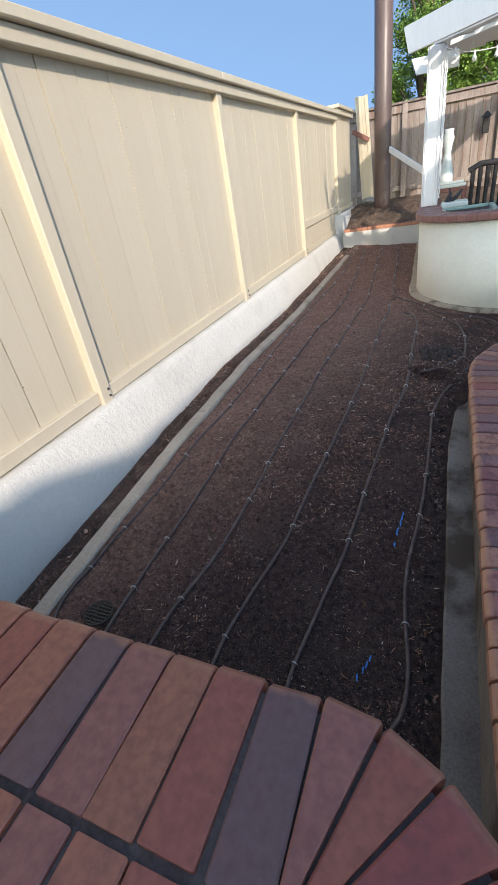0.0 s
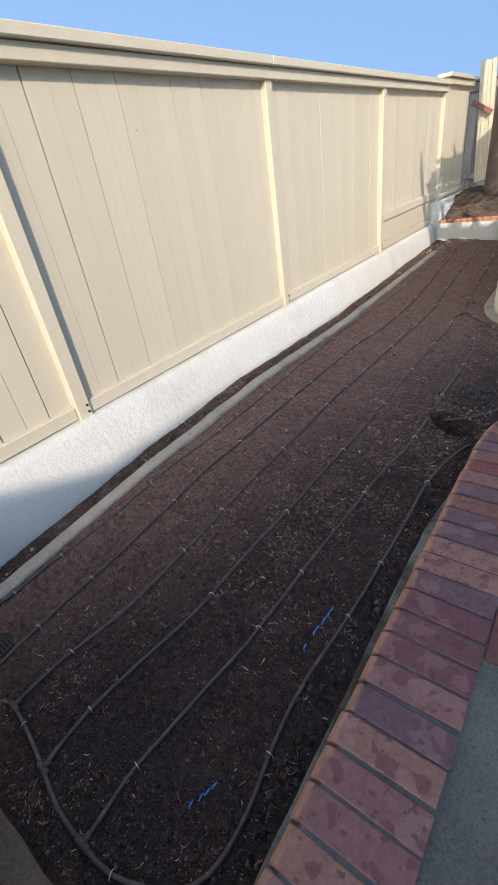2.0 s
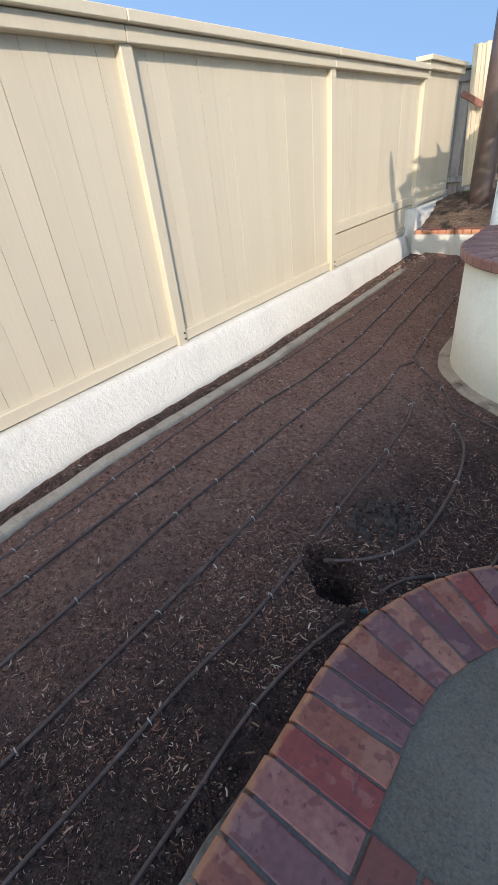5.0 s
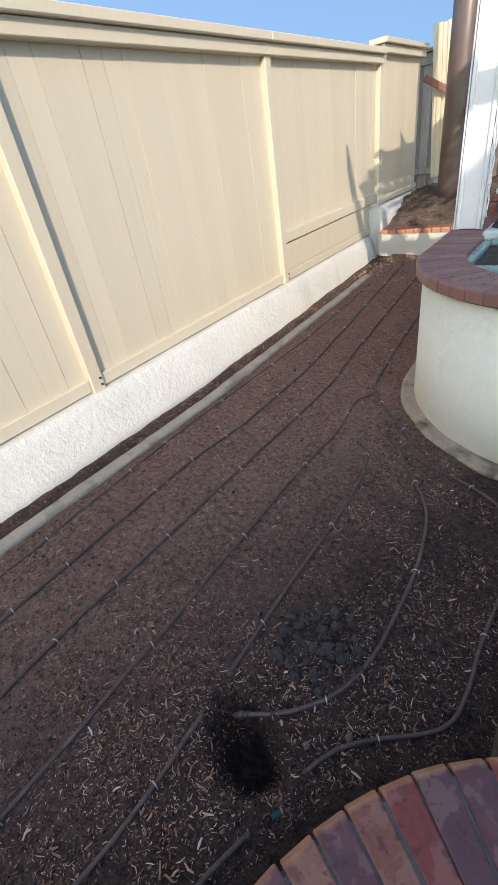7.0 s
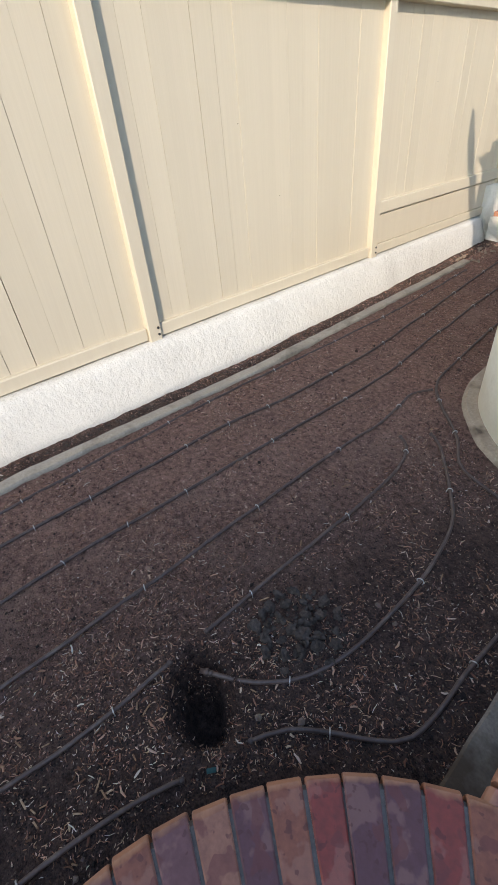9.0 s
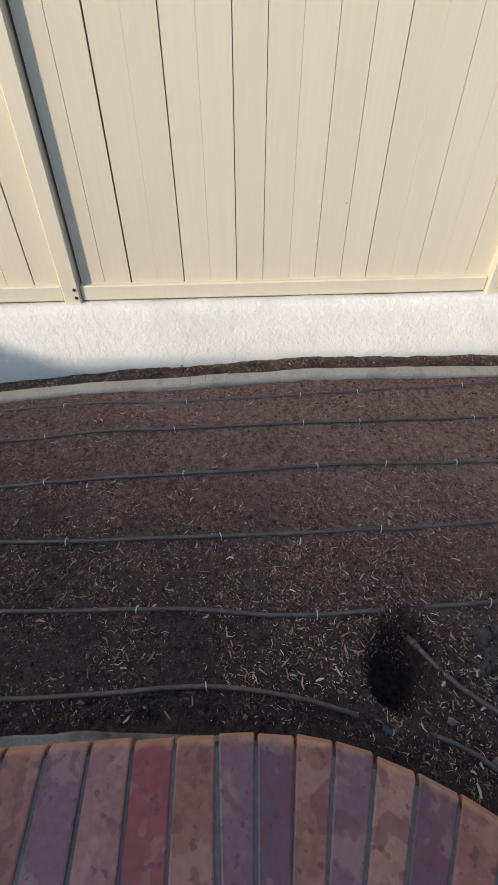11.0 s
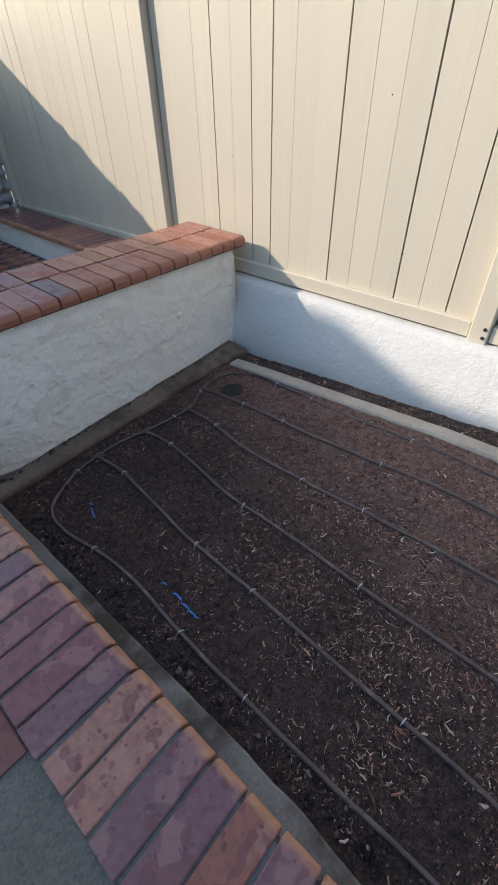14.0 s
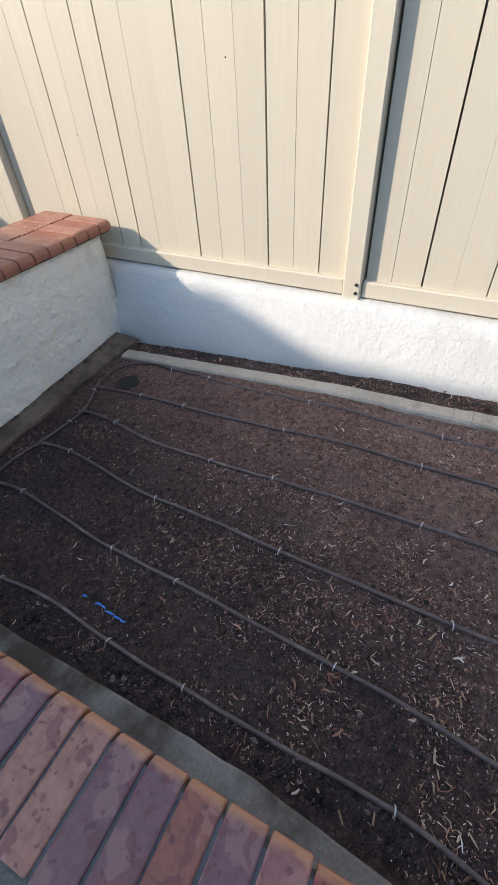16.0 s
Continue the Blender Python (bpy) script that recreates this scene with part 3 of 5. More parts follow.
bm = sweep(bmesh.new(), [(-1.1, 0.78), (0.64, 0.78)], [(-0.246, 0.59), (-0.246, 0.65), (0.246, 0.65), (0.246, 0.59)])
part("mortar_bed", bm, M_MORTAR2, near_wall)
bm = lathe(bmesh.new(), [(0.316, 0.59), (0.314, 0.646)], 32, (0.645, 0.71, 0))
for v in bm.verts:
    v.co.y = max(v.co.y, 0.535)
part("mortar_bed", bm, M_MORTAR2, near_wall)
bm = sweep(bmesh.new(), [(x, 1.178 + 0.045 * max(0.0, (0.1 - x)) ** 1.5 - 0.012 * max(0.0, x)) for x in np.linspace(-0.9, 0.89, 40)], [(0.0, -0.4), (0.0, 0.0), (0.008, 0.01), (0.03, 0.011), (0.18, 0.02), (0.18, -0.4)])
for v in bm.verts:
    if v.co.z > -0.2:
        v.co.z += soil_z(v.co.x, 1.2) + 0.022
part("wall_footing", rough_up(bm, 0.008, 8), M_CONC2, near_wall, "stained brown concrete footing")

# ---- the house around, out of view ----
# inferred from the shade over the bed; place and height set to fit it
house = tagged(new("house"), "two-storey stucco house standing beside the garden", "house", kind="structure")
part("wall", boxed(5.2, 5.45, -9.3, 1.1, -0.45, 4.9, 0), M_STUCCO2, house)
part("roof", boxed(5.0, 9.5, -9.46, 1.23, 4.9, 5.01, 0.01), M_ROOF, house)
# unseen step and slope added to raise the roof's shadow on the fence wall
part("parapet", boxed(5.0, 6.2, -9.46, -6.6, 5.012, 5.3, 0), M_ROOF, house)
bm = boxed(5.0, 6.2, -6.599, -5.85, 5.012, 5.3, 0)
for v in bm.verts:
    if v.co.z > 5.2 and v.co.y > -6:
        v.co.z = 5.02
part("parapet", bm, M_ROOF, house)

# ---- near wall cap, border and paving bricks ----
CAP = 0.66
me_front = brick_mesh("brick", 0.0955, 0.0955, 0.291, 0.055, 0.028, M_BRICK2)
me_back = brick_mesh("brick", 0.0955, 0.0955, 0.242, 0.055, 0.006, M_BRICK2)
me_fan = brick_mesh("brick", 0.0985, 0.016, 0.285, 0.055, 0.028, M_BRICK2)
# sunlight painted into the brick tone towards the cap's fence end
SUNLIT_CLAY = (0.45, 0.195, 0.125)
FRONT = [ASH, BRICKRED, AMBER, ROSE, ASH, CLAY, BRICKRED, CLAY, ROSE, CLAY, BRICKRED, CLAY, SUNLIT_CLAY, AMBER, SUNLIT_CLAY, CLAY, SUNLIT_CLAY, SUNLIT_CLAY]
for k in range(18):
    x = 0.644 - (k + 0.5) * 0.1022
    if x < -1.08:
        break
    lay(me_front, near_wall, pose(x + rng.uniform(-0.002, 0.002), 1.055 + rng.uniform(-0.003, 0.003), CAP + rng.uniform(-0.002, 0.002), 0, 0, -90 + rng.uniform(-0.8, 0.8)), FRONT[k] if k < len(FRONT) else None)
    lay(me_back, near_wall, pose(x + rng.uniform(-0.004, 0.004), 0.507, CAP + rng.uniform(-0.002, 0.002), 0, 0, 90 + rng.uniform(-0.8, 0.8)), FRONT[(k + 5) % 18] if k < 12 else SUNLIT_CLAY)
for k in range(5):
    a = math.pi / 2 * (k + 0.5) / 5
    lay(me_fan, near_wall, pose(0.646 + 0.347 * math.sin(a), 0.71 + 0.347 * math.cos(a), CAP + rng.uniform(-0.002, 0.002), 0, 0, -90 - math.degrees(a)), (ROSE, BRICKRED, (0.3, 0.07, 0.055))[min(k, 2)])
for y in (0.66, 0.558):
    lay(me_front, near_wall, pose(0.992, y, CAP, 0, 0, 180))

border = tagged(new("brick_border"), "raised border of sealed red and purple bullnose bricks, damp-stained", "border", kind="structure")
me_str = brick_mesh("brick", 0.0885, 0.0885, 0.285, 0.058, 0.03, M_BRICK)
me_arc = brick_mesh("brick", 0.086, 0.061, 0.285, 0.058, 0.03, M_BRICK)
ROW = [PINK, TAN, PLUM, PINK, TAN, PINK, PINK, TAN, PLUM, PINK, MAROON, MAROON, MAROON, PLUM, TAN, TAN, PLUM, PLUM, ORANGE,
       PLUM, PINK, RED, ORANGE, PLUM, DUSK, ORANGE, PLUM, TAN, DUSK, ORANGE, RED, DUSK, DUSK, RED, ORANGE, ORANGE, TAN]
for k, tone in enumerate(ROW, -18):
    s = 1.792 + (k + 0.5) * PITCH if k < 5 else 1.792 + 5 * PITCH + (k - 4.5) * 0.0945
    if s > 3.72:
        break
    x, y, a = border_line(s)
    lay(me_str if k < 5 else me_arc, border, pose(x + rng.uniform(-0.003, 0.003), y, BTOP + rng.uniform(-0.002, 0.002), 0, 0, a + rng.uniform(-0.7, 0.7)), tone)
for k in range(-1, 14):
    lay(me_str, border, pose(1.482 + rng.uniform(-0.003, 0.003), 4.375 + k * 0.1016, BTOP - (0.004 if k == 0 else 0.007 if k < 0 else 0) + rng.uniform(-0.002, 0.002), 0, 0, rng.uniform(-0.7, 0.7)))
bm = sweep(bmesh.new(), [border_line(s)[:2] for s in np.arange(0.0, 3.72, 0.05)], [(0.022, 0.12), (0.018, BTOP - 0.024), (0.034, BTOP - 0.007), (0.282, BTOP - 0.007), (0.282, 0.12)])
part("mortar_bed", bm, M_MORTAR, border)
bm = sweep(bmesh.new(), [(1.482, y) for y in (4.28, 5.0, 5.74)], [(0.022, 0.12), (0.018, BTOP - 0.024), (0.034, BTOP - 0.007), (0.282, BTOP - 0.007), (0.282, 0.12)])
part("mortar_bed", bm, M_MORTAR, border)
me_pave = brick_mesh("brick", 0.105, 0.105, 0.2, 0.05, 0.005, M_PAVE)
for y in (2.257, 2.99):
    for k in range(11):
        lay(me_pave, patio, pose(1.316 + k * 0.117, y, 0.272, 0, 0, 90 + rng.uniform(-0.6, 0.6)))

# ---- drip irrigation ----
LINES = [
    [(-0.62, 8.4), (-0.6, 6.76), (-0.655, 5.72), (-0.635, 4.62), (-0.582, 3.74), (-0.621, 2.83), (-0.636, 2.2), (-0.675, 1.86), (-0.682, 1.67), (-0.695, 1.556), (-0.68, 1.428), (-0.615, 1.33), (-0.52, 1.282), (-0.405, 1.292), (-0.335, 1.32), (-0.255, 1.36), (-0.19, 1.378), (-0.04, 1.355), (0.097, 1.325), (0.24, 1.29), (0.387, 1.282), (0.52, 1.29), (0.655, 1.348), (0.735, 1.412), (0.77, 1.51), (0.772, 1.64), (0.755, 1.75), (0.743, 1.862), (0.735, 2.06), (0.768, 2.426), (0.781, 2.7), (0.786, 3.036), (0.785, 3.28), (0.796, 3.4), (0.84, 3.61), (0.9, 3.79)],
    [(-0.402, 1.297), (-0.408, 1.58), (-0.405, 1.84), (-0.389, 2.187), (-0.39, 2.53), (-0.395, 2.864), (-0.372, 3.43), (-0.358, 4.139), (-0.37, 4.6), (-0.369, 5.05), (-0.337, 5.42), (-0.315, 6.0), (-0.32, 6.5), (-0.4, 7.6), (-0.52, 9.2)],
    [(-0.19, 1.38), (-0.178, 1.565), (-0.118, 1.9), (-0.081, 2.457), (-0.092, 2.66), (-0.089, 3.014), (-0.076, 3.42), (-0.08, 3.885), (-0.067, 4.43), (-0.07, 5.0), (-0.054, 5.68), (-0.04, 6.14), (-0.1, 6.93), (-0.213, 8.68), (-0.25, 9.45)],
    [(0.097, 1.327), (0.085, 1.5), (0.118, 1.745), (0.165, 1.97), (0.19, 2.169), (0.215, 2.647), (0.253, 3.258), (0.268, 3.894), (0.26, 4.435), (0.251, 5.03), (0.25, 5.42), (0.268, 5.65), (0.235, 5.93), (0.225, 6.07), (0.29, 6.2)],
    [(0.387, 1.284), (0.38, 1.47), (0.396, 1.62), (0.425, 1.83), (0.46, 2.076), (0.497, 2.63), (0.541, 3.26), (0.587, 3.614), (0.604, 3.95)],
    [(0.594, 4.1), (0.585, 4.394), (0.583, 4.787), (0.585, 5.088), (0.556, 5.409), (0.493, 5.586), (0.409, 5.649)],
    [(0.707, 4.025), (0.847, 4.121), (0.951, 4.267), (1.001, 4.5), (1.002, 4.925), (0.942, 5.248), (0.824, 5.448), (0.623, 5.713), (0.52, 5.788)],
    [(0.955, 3.99), (1.017, 4.105), (1.109, 4.194), (1.22, 4.285), (1.285, 4.372), (1.304, 4.527), (1.302, 4.68), (1.322, 4.92), (1.335, 5.19), (1.25, 5.43), (1.08, 5.545), (0.79, 5.64), (0.645, 5.85), (0.42, 6.08), (0.262, 6.315), (0.217, 6.726), (0.164, 7.28), (0.15, 7.68), (0.1, 8.4), (0.02, 9.4)],
]
staples = []


def hose_z(x, y):
    return max(ground_z(x, y), soil_z(x, y) - 0.02)


for i, pts in enumerate(LINES):
    line = spline([(x, y, 0) for x, y in pts], 0.045)
    zs = [hose_z(p.x, p.y) for p in line]
    zs = [sum(zs[max(0, k - 2):k + 3]) / len(zs[max(0, k - 2):k + 3]) for k in range(len(zs))]
    run = 0.0
    mark = rng.uniform(0.15, 0.3)
    for k, p in enumerate(line):
        sunk = 0.004 * noise.noise(Vector((p.x * 2, p.y * 2.2, i))) + (-0.006 if i == 0 and p.x < -0.4 and p.y > 1.9 else 0)
        p.z = zs[k] + 0.0074 + sunk - (0.012 if i == 7 and k == 0 else 0) - (0.012 if i == 0 and k == len(line) - 1 else 0)
        p.x += 0.004 * noise.noise(Vector((p.y * 5, i, 1)))
        if k:
            step = p - line[k - 1]
            run += step.length
            if run > mark:
                staples.append((p.copy(), math.atan2(step.y, step.x)))
                mark += rng.choice([0.3, 0.62, 0.62, 0.64])
    hose = tagged(part("drip_hose", tube(bmesh.new(), line, 0.0078, 10), M_HOSE, smooth=True), "brown dripline hose pinned along the soil", "hose", "irrigation hoses")
    for p, q in ((line[0], line[1]), (line[-1], line[-2])):
        d = (q - p).normalized()
        part("end_collar", tube(bmesh.new(), [p + d * 0.001, p + d * 0.016], 0.0102, 9), M_HOSE, hose, smooth=True)
    if i == 6:
        p, d = line[0], (line[0] - line[1]).normalized()
        part("end_plug", tube(bmesh.new(), [p - d * 0.002, p + d * 0.012, p + d * 0.014, p + d * 0.03], [0.0125, 0.0125, 0.009, 0.008], 10), M_HOSE, hose, "brown plastic end fitting", True)
me_staple = mesh_of("ground_staple", tube(bmesh.new(), [(0, 0.0135 * math.cos(a), 0.0135 * math.sin(a) - (0.012 if a in (0, math.pi) else 0)) for a in np.linspace(0, math.pi, 9)], 0.0022, 6), M_WIRE, True)
for p, a in staples:
    ob = new("ground_staple", me_staple)
    ob.matrix_basis = pose(p.x, p.y, p.z - 0.001, rng.uniform(-14, 14), 0, math.degrees(a) + rng.uniform(-20, 20))
    tagged(ob, "bright wire ground staple over the hose", "staple", "hose staples")
# fittings where the rows leave the header
for x, y, a in ((-0.402, 1.295, 90), (-0.19, 1.379, 90), (0.097, 1.325, 90), (0.387, 1.282, 90)):
    z = hose_z(x, y) + 0.008
    bm = tube(bmesh.new(), [(x - 0.03, y, z), (x + 0.03, y, z)], 0.0115, 9)
    tube(bm, [(x, y, z), (x, y + 0.032, z)], 0.0115, 9)
    tagged(part("hose_tee", bm, M_HOSE, smooth=True), "brown plastic tee joining two drip hoses", "fitting", "hose tees")

# drain grate in the soil
grate = tagged(new("drain_grate"), "small black plastic drain grate sunk in the soil", "drain")
gz = soil_z(-0.485, 1.475) + 0.013
bm = bmesh.new()
ringp = [(-0.485 + 0.062 * math.cos(a), 1.475 + 0.062 * math.sin(a), gz) for a in np.linspace(0, math.tau, 25)[:-1]]
part("rim", tube(bm, ringp, 0.004, 6, True), M_BLACK, grate)
for k in range(-3, 4):
    h = math.sqrt(max(0.062 ** 2 - (k * 0.016) ** 2, 0))
    part("bar", boxed(-0.485 - h, -0.485 + h, 1.475 + k * 0.016 - 0.003, 1.475 + k * 0.016 + 0.003, gz - 0.006, gz + 0.003, 0), M_BLACK, grate)
    part("bar", boxed(-0.485 + k * 0.016 - 0.003, -0.485 + k * 0.016 + 0.003, 1.475 - h, 1.475 + h, gz - 0.007, gz + 0.002, 0), M_BLACK, grate)

# blue marking paint in dashes
for x0_, y0_, x1_, y1_, n in ((0.607, 1.552, 0.64, 1.632, 4), (0.667, 2.18, 0.689, 2.38, 9)):
    mark = tagged(new("paint_mark"), "dashes of bright blue marking paint on the soil", "paint mark", "blue marks")
    for k in range(n):
        t = (k + rng.uniform(-0.2, 0.2)) / (n - 1)
        x, y = x0_ + (x1_ - x0_) * t, y0_ + (y1_ - y0_) * t
        if n == 9 and k in (1, 2):
            continue
        pts = [(x + rng.uniform(-0.004, 0.004), y + d, ground_z(x, y + d) + 0.003) for d in (-0.013, 0.0, 0.013)]
        part("dash", tube(bmesh.new(), pts, [0.002, rng.uniform(0.003, 0.005), 0.002], 6), M_BLUE, mark)

# ---- loose stuff on the soil ----
def island_material(name, stops, rough):
    ma = bpy.data.materials.new(name)
    ma.use_nodes = True
    nd, ln = ma.node_tree.nodes, ma.node_tree.links
    geo, cr = nd.new("ShaderNodeNewGeometry"), nd.new("ShaderNodeValToRGB")
    while len(cr.color_ramp.elements) < len(stops):
        cr.color_ramp.elements.new(0.5)
    for e, (p, c) in zip(cr.color_ramp.elements, stops):
        e.position, e.color = p, (*c, 1)
    ln.new(geo.outputs["Random Per Island"], cr.inputs[0])
    nz = nd.new("ShaderNodeTexNoise")
    nz.inputs["Scale"].default_value = 220
    mx = nd.new("ShaderNodeMix")
    mx.data_type, mx.blend_type = "RGBA", "MULTIPLY"
    mx.inputs["Factor"].default_value = 0.5
    ln.new(cr.outputs[0], mx.inputs["A"])
    ln.new(nz.outputs["Color"], mx.inputs["B"])
    ln.new(mx.outputs["Result"], nd["Principled BSDF"].inputs["Base Color"])
    nd["Principled BSDF"].inputs["Roughness"].default_value = rough
    return ma


M_SLIVER = island_material("wood_slivers", [(0, (0.12, 0.055, 0.03)), (0.35, (0.31, 0.13, 0.08)), (0.7, (0.6, 0.32, 0.21)), (0.92, (0.84, 0.58, 0.43)), (1, (0.92, 0.83, 0.74))], 0.8)
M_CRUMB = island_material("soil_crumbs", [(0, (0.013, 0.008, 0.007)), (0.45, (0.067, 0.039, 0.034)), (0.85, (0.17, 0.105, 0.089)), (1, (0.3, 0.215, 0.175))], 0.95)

# crumbs get paler towards the fence and the far end, as the bed does
grade_soil(M_CRUMB, (3.0, 2.8, 2.6))


def in_bed(x, y):
    if not (-0.97 < x < 1.4 and 1.2 < y < 9.55):
        return False
    if y < 3.35:
        if x > 0.865:
            return False
    elif y < 4.5 and math.hypot(x - RX, y - RY) < RR + 0.08:
        return False
    if -0.81 < x < -0.69 and y < 8.7:
        return False
    if y > 5.3 and (math.hypot(x - 1.35, y - 6.6) < 0.98 or (x > 0.36 and y > 6.6)):
        return False
    return math.hypot(x - 0.755, y - 3.955) > 0.075


def chip_density(x, y):
    d = 0.24 + 0.75 * noise.noise(Vector((x * 1.7, y * 1.2, 4))) + 0.75 * noise.noise(Vector((x * 7, y * 6, 2)))
    d += 0.9 * math.exp(-((x - 0.6) / 0.25) ** 2 - ((y - 3.75) / 0.3) ** 2) + 0.8 * math.exp(-((x - 0.95) / 0.2) ** 2 - ((y - 4.15) / 0.2) ** 2)
    d -= 0.3 * math.exp(-((x - 0.2) / 0.45) ** 2 - ((y - 3.35) / 0.35) ** 2)
    if y < 2.3:
        d *= 0.45
    if y < 2.2 and x > 0.3:
        d *= 0.5
    return d


def scatter(n, density, seed):
    r = random.Random(seed)
    out = []
    while len(out) < n:
        x, y = r.uniform(-0.97, 1.4), 1.2 + 8.3 * r.random() ** 1.2
        if in_bed(x, y) and r.random() < density(x, y):
            out.append((x, y))
    return out


def stuff(name, verts, faces, material, label, category):
    me = bpy.data.meshes.new(name)
    me.from_pydata(verts, [], faces)
    me.materials.append(material)
    return tagged(new(name, me), label, category, kind="stuff")


vs, fs = [], []
r = random.Random(3)
for x, y in scatter(38000, chip_density, 11):
    big = r.random()
    ln_ = r.uniform(0.004, 0.013) if big < 0.87 else r.uniform(0.012, 0.036)
    w = r.uniform(0.0008, 0.0018) if big < 0.965 else r.uniform(0.002, 0.0042)
    a = r.uniform(0, math.tau)
    bend = r.uniform(-0.9, 0.9)
    z = ground_z(x, y) + w * 0.8
    tilt = r.uniform(-0.25, 0.25)
    base = len(vs)
    for k, t in enumerate((-0.5, 0.0, 0.5)):
        ang = a + bend * t
        cx, cy = x + math.cos(ang) * ln_ * t, y + math.sin(ang) * ln_ * t
        cz = z + tilt * ln_ * t + abs(tilt) * ln_ * 0.4
        px, py = -math.sin(ang), math.cos(ang)
        ww = w * (1.0 if k == 1 else 0.6)
        vs += [(cx + px * ww, cy + py * ww, cz), (cx - px * ww, cy - py * ww, cz), (cx, cy, cz + ww * 0.9)]
    for k in (0, 3):
        for p, q in ((0, 1), (1, 2), (2, 0)):
            fs.append((base + k + p, base + k + q, base + k + 3 + q, base + k + 3 + p))
    fs += [(base, base + 2, base + 1), (base + 6, base + 7, base + 8)]
stuff("wood_chips", vs, fs, M_SLIVER, "pale wood chips and straw slivers strewn over the soil", "wood chips")

OCT = [(1, 0, 0), (0, 1, 0), (-1, 0, 0), (0, -1, 0), (0, 0, 1), (0, 0, -1)]
OCF = [(0, 1, 4), (1, 2, 4), (2, 3, 4), (3, 0, 4), (1, 0, 5), (2, 1, 5), (3, 2, 5), (0, 3, 5)]
vs, fs = [], []
for x, y in scatter(125000, lambda x, y: 0.6 + 0.5 * noise.noise(Vector((x * 3, y * 3, 9))), 12):
    s = r.uniform(0.0016, 0.0042) if r.random() < 0.955 else r.uniform(0.0042, 0.0085)
    z = ground_z(x, y) + s * 0.25
    base = len(vs)
    a = r.uniform(0, 1.5)
    for px, py, pz in OCT:
        k = s * r.uniform(0.6, 1.25)
        vs.append((x + k * (px * math.cos(a) - py * math.sin(a)), y + k * (px * math.sin(a) + py * math.cos(a)), z + 0.75 * k * pz))
    fs += [tuple(base + i for i in f) for f in OCF]
stuff("soil_crumbs", vs, fs, M_CRUMB, "crumbs of soil over the bed", "soil")

ico = bmesh.new()
bmesh.ops.create_icosphere(ico, subdivisions=2, radius=1.0)
ICV, ICF = [v.co.copy() for v in ico.verts], [tuple(v.index for v in f.verts) for f in ico.faces]
ico.free()


def lumps(spots, name, label, category, material):
    vs, fs = [], []
    for i, (x, y, z, s) in enumerate(spots):
        base = len(vs)
        off = Vector((i * 1.7, i * 0.9, i * 2.3))
        q = Euler((i * 1.1, i * 0.7, i * 2.1)).to_matrix()
        sc = Vector((1, 0.55 + 0.4 * ((i * 7) % 10) / 10, 0.5 + 0.35 * ((i * 3) % 10) / 10))
        for v in ICV:
            k = 1 + 0.8 * noise.noise(v * 1.3 + off) + 0.45 * noise.noise(v * 3.1 + off)
            w = q @ Vector((v.x * sc.x, v.y * sc.y, v.z * sc.z)) * (k * s)
            vs.append((x + w.x, y + w.y, z + w.z))
        fs += [tuple(base + j for j in f) for f in ICF]
    return stuff(name, vs, fs, material, label, category)


spots = []
for k in range(130):
    a, d = r.uniform(0, math.tau), r.random() ** 0.62
    x, y = 0.828 + 0.165 * d * math.cos(a), 4.355 + 0.19 * d * math.sin(a)
    s = r.choice([0.005, 0.007, 0.009, 0.011, 0.016, 0.026])
    spots.append((x, y, ground_z(x, y) + s * 0.3, s))
lumps(spots, "clod_heap", "heap of grey soil clods dug from the hole", "soil clods", M_CLOD)
spots = []
for x, y in scatter(300, lambda x, y: 0.3 + 0.9 * max(0, (x - 0.3)) + 0.3 * math.exp(-((x + 0.9) / 0.1) ** 2), 21):
    s = r.choice([0.004, 0.005, 0.006, 0.008, 0.011, 0.014])
    spots.append((x, y, ground_z(x, y) + s * 0.25, s))
for k in range(160):
    y = r.uniform(1.4, 3.4)
    x = r.uniform(0.79, 0.87)
    s = r.uniform(0.005, 0.013)
    spots.append((x, y, ground_z(x, y) + s * 0.25, s))
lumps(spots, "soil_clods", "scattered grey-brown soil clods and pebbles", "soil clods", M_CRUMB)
spots = []
for k in range(420):
    y = r.uniform(1.15, 9.4)
    x = -0.935 + abs(r.gauss(0, 0.022))
    s = r.uniform(0.004, 0.011)
    spots.append((x, y, ground_z(x, y) + s * 0.3, s))
for k in range(130):
    x, y = r.uniform(-0.9, 0.85), 1.062 + abs(r.gauss(0, 0.016))
    s = r.uniform(0.003, 0.008)
    spots.append((x, y, soil_z(x, 1.2) + 0.043 + s * 0.3, s))
lumps(spots, "soil_crust", "crumbled damp soil along the foot of the walls", "soil clods", M_CLOD)
# larger pale wood flakes
flake_at = [(0.86, 4.1, 20), (0.93, 4.07, 70), (0.7, 3.42, 10), (0.55, 3.33, 100), (0.76, 3.52, 50), (0.82, 3.3, 5), (0.3, 3.5, 80), (0.45, 4.6, 130), (0.78, 4.35, 15), (0.68, 3.05, 160), (0.05, 3.6, 60), (0.5, 2.2, 40)]
more = random.Random(31)
flake_at += [(more.gauss(0.7, 0.16), more.gauss(3.6, 0.35), more.uniform(0, 180)) for k in range(26)] + [(more.uniform(-0.4, 0.5), more.uniform(2.3, 3.3), more.uniform(0, 180)) for k in range(14)]
flake_at += [(more.uniform(0.3, 1.1), more.uniform(4.2, 5.3), more.uniform(0, 180)) for k in range(12)]
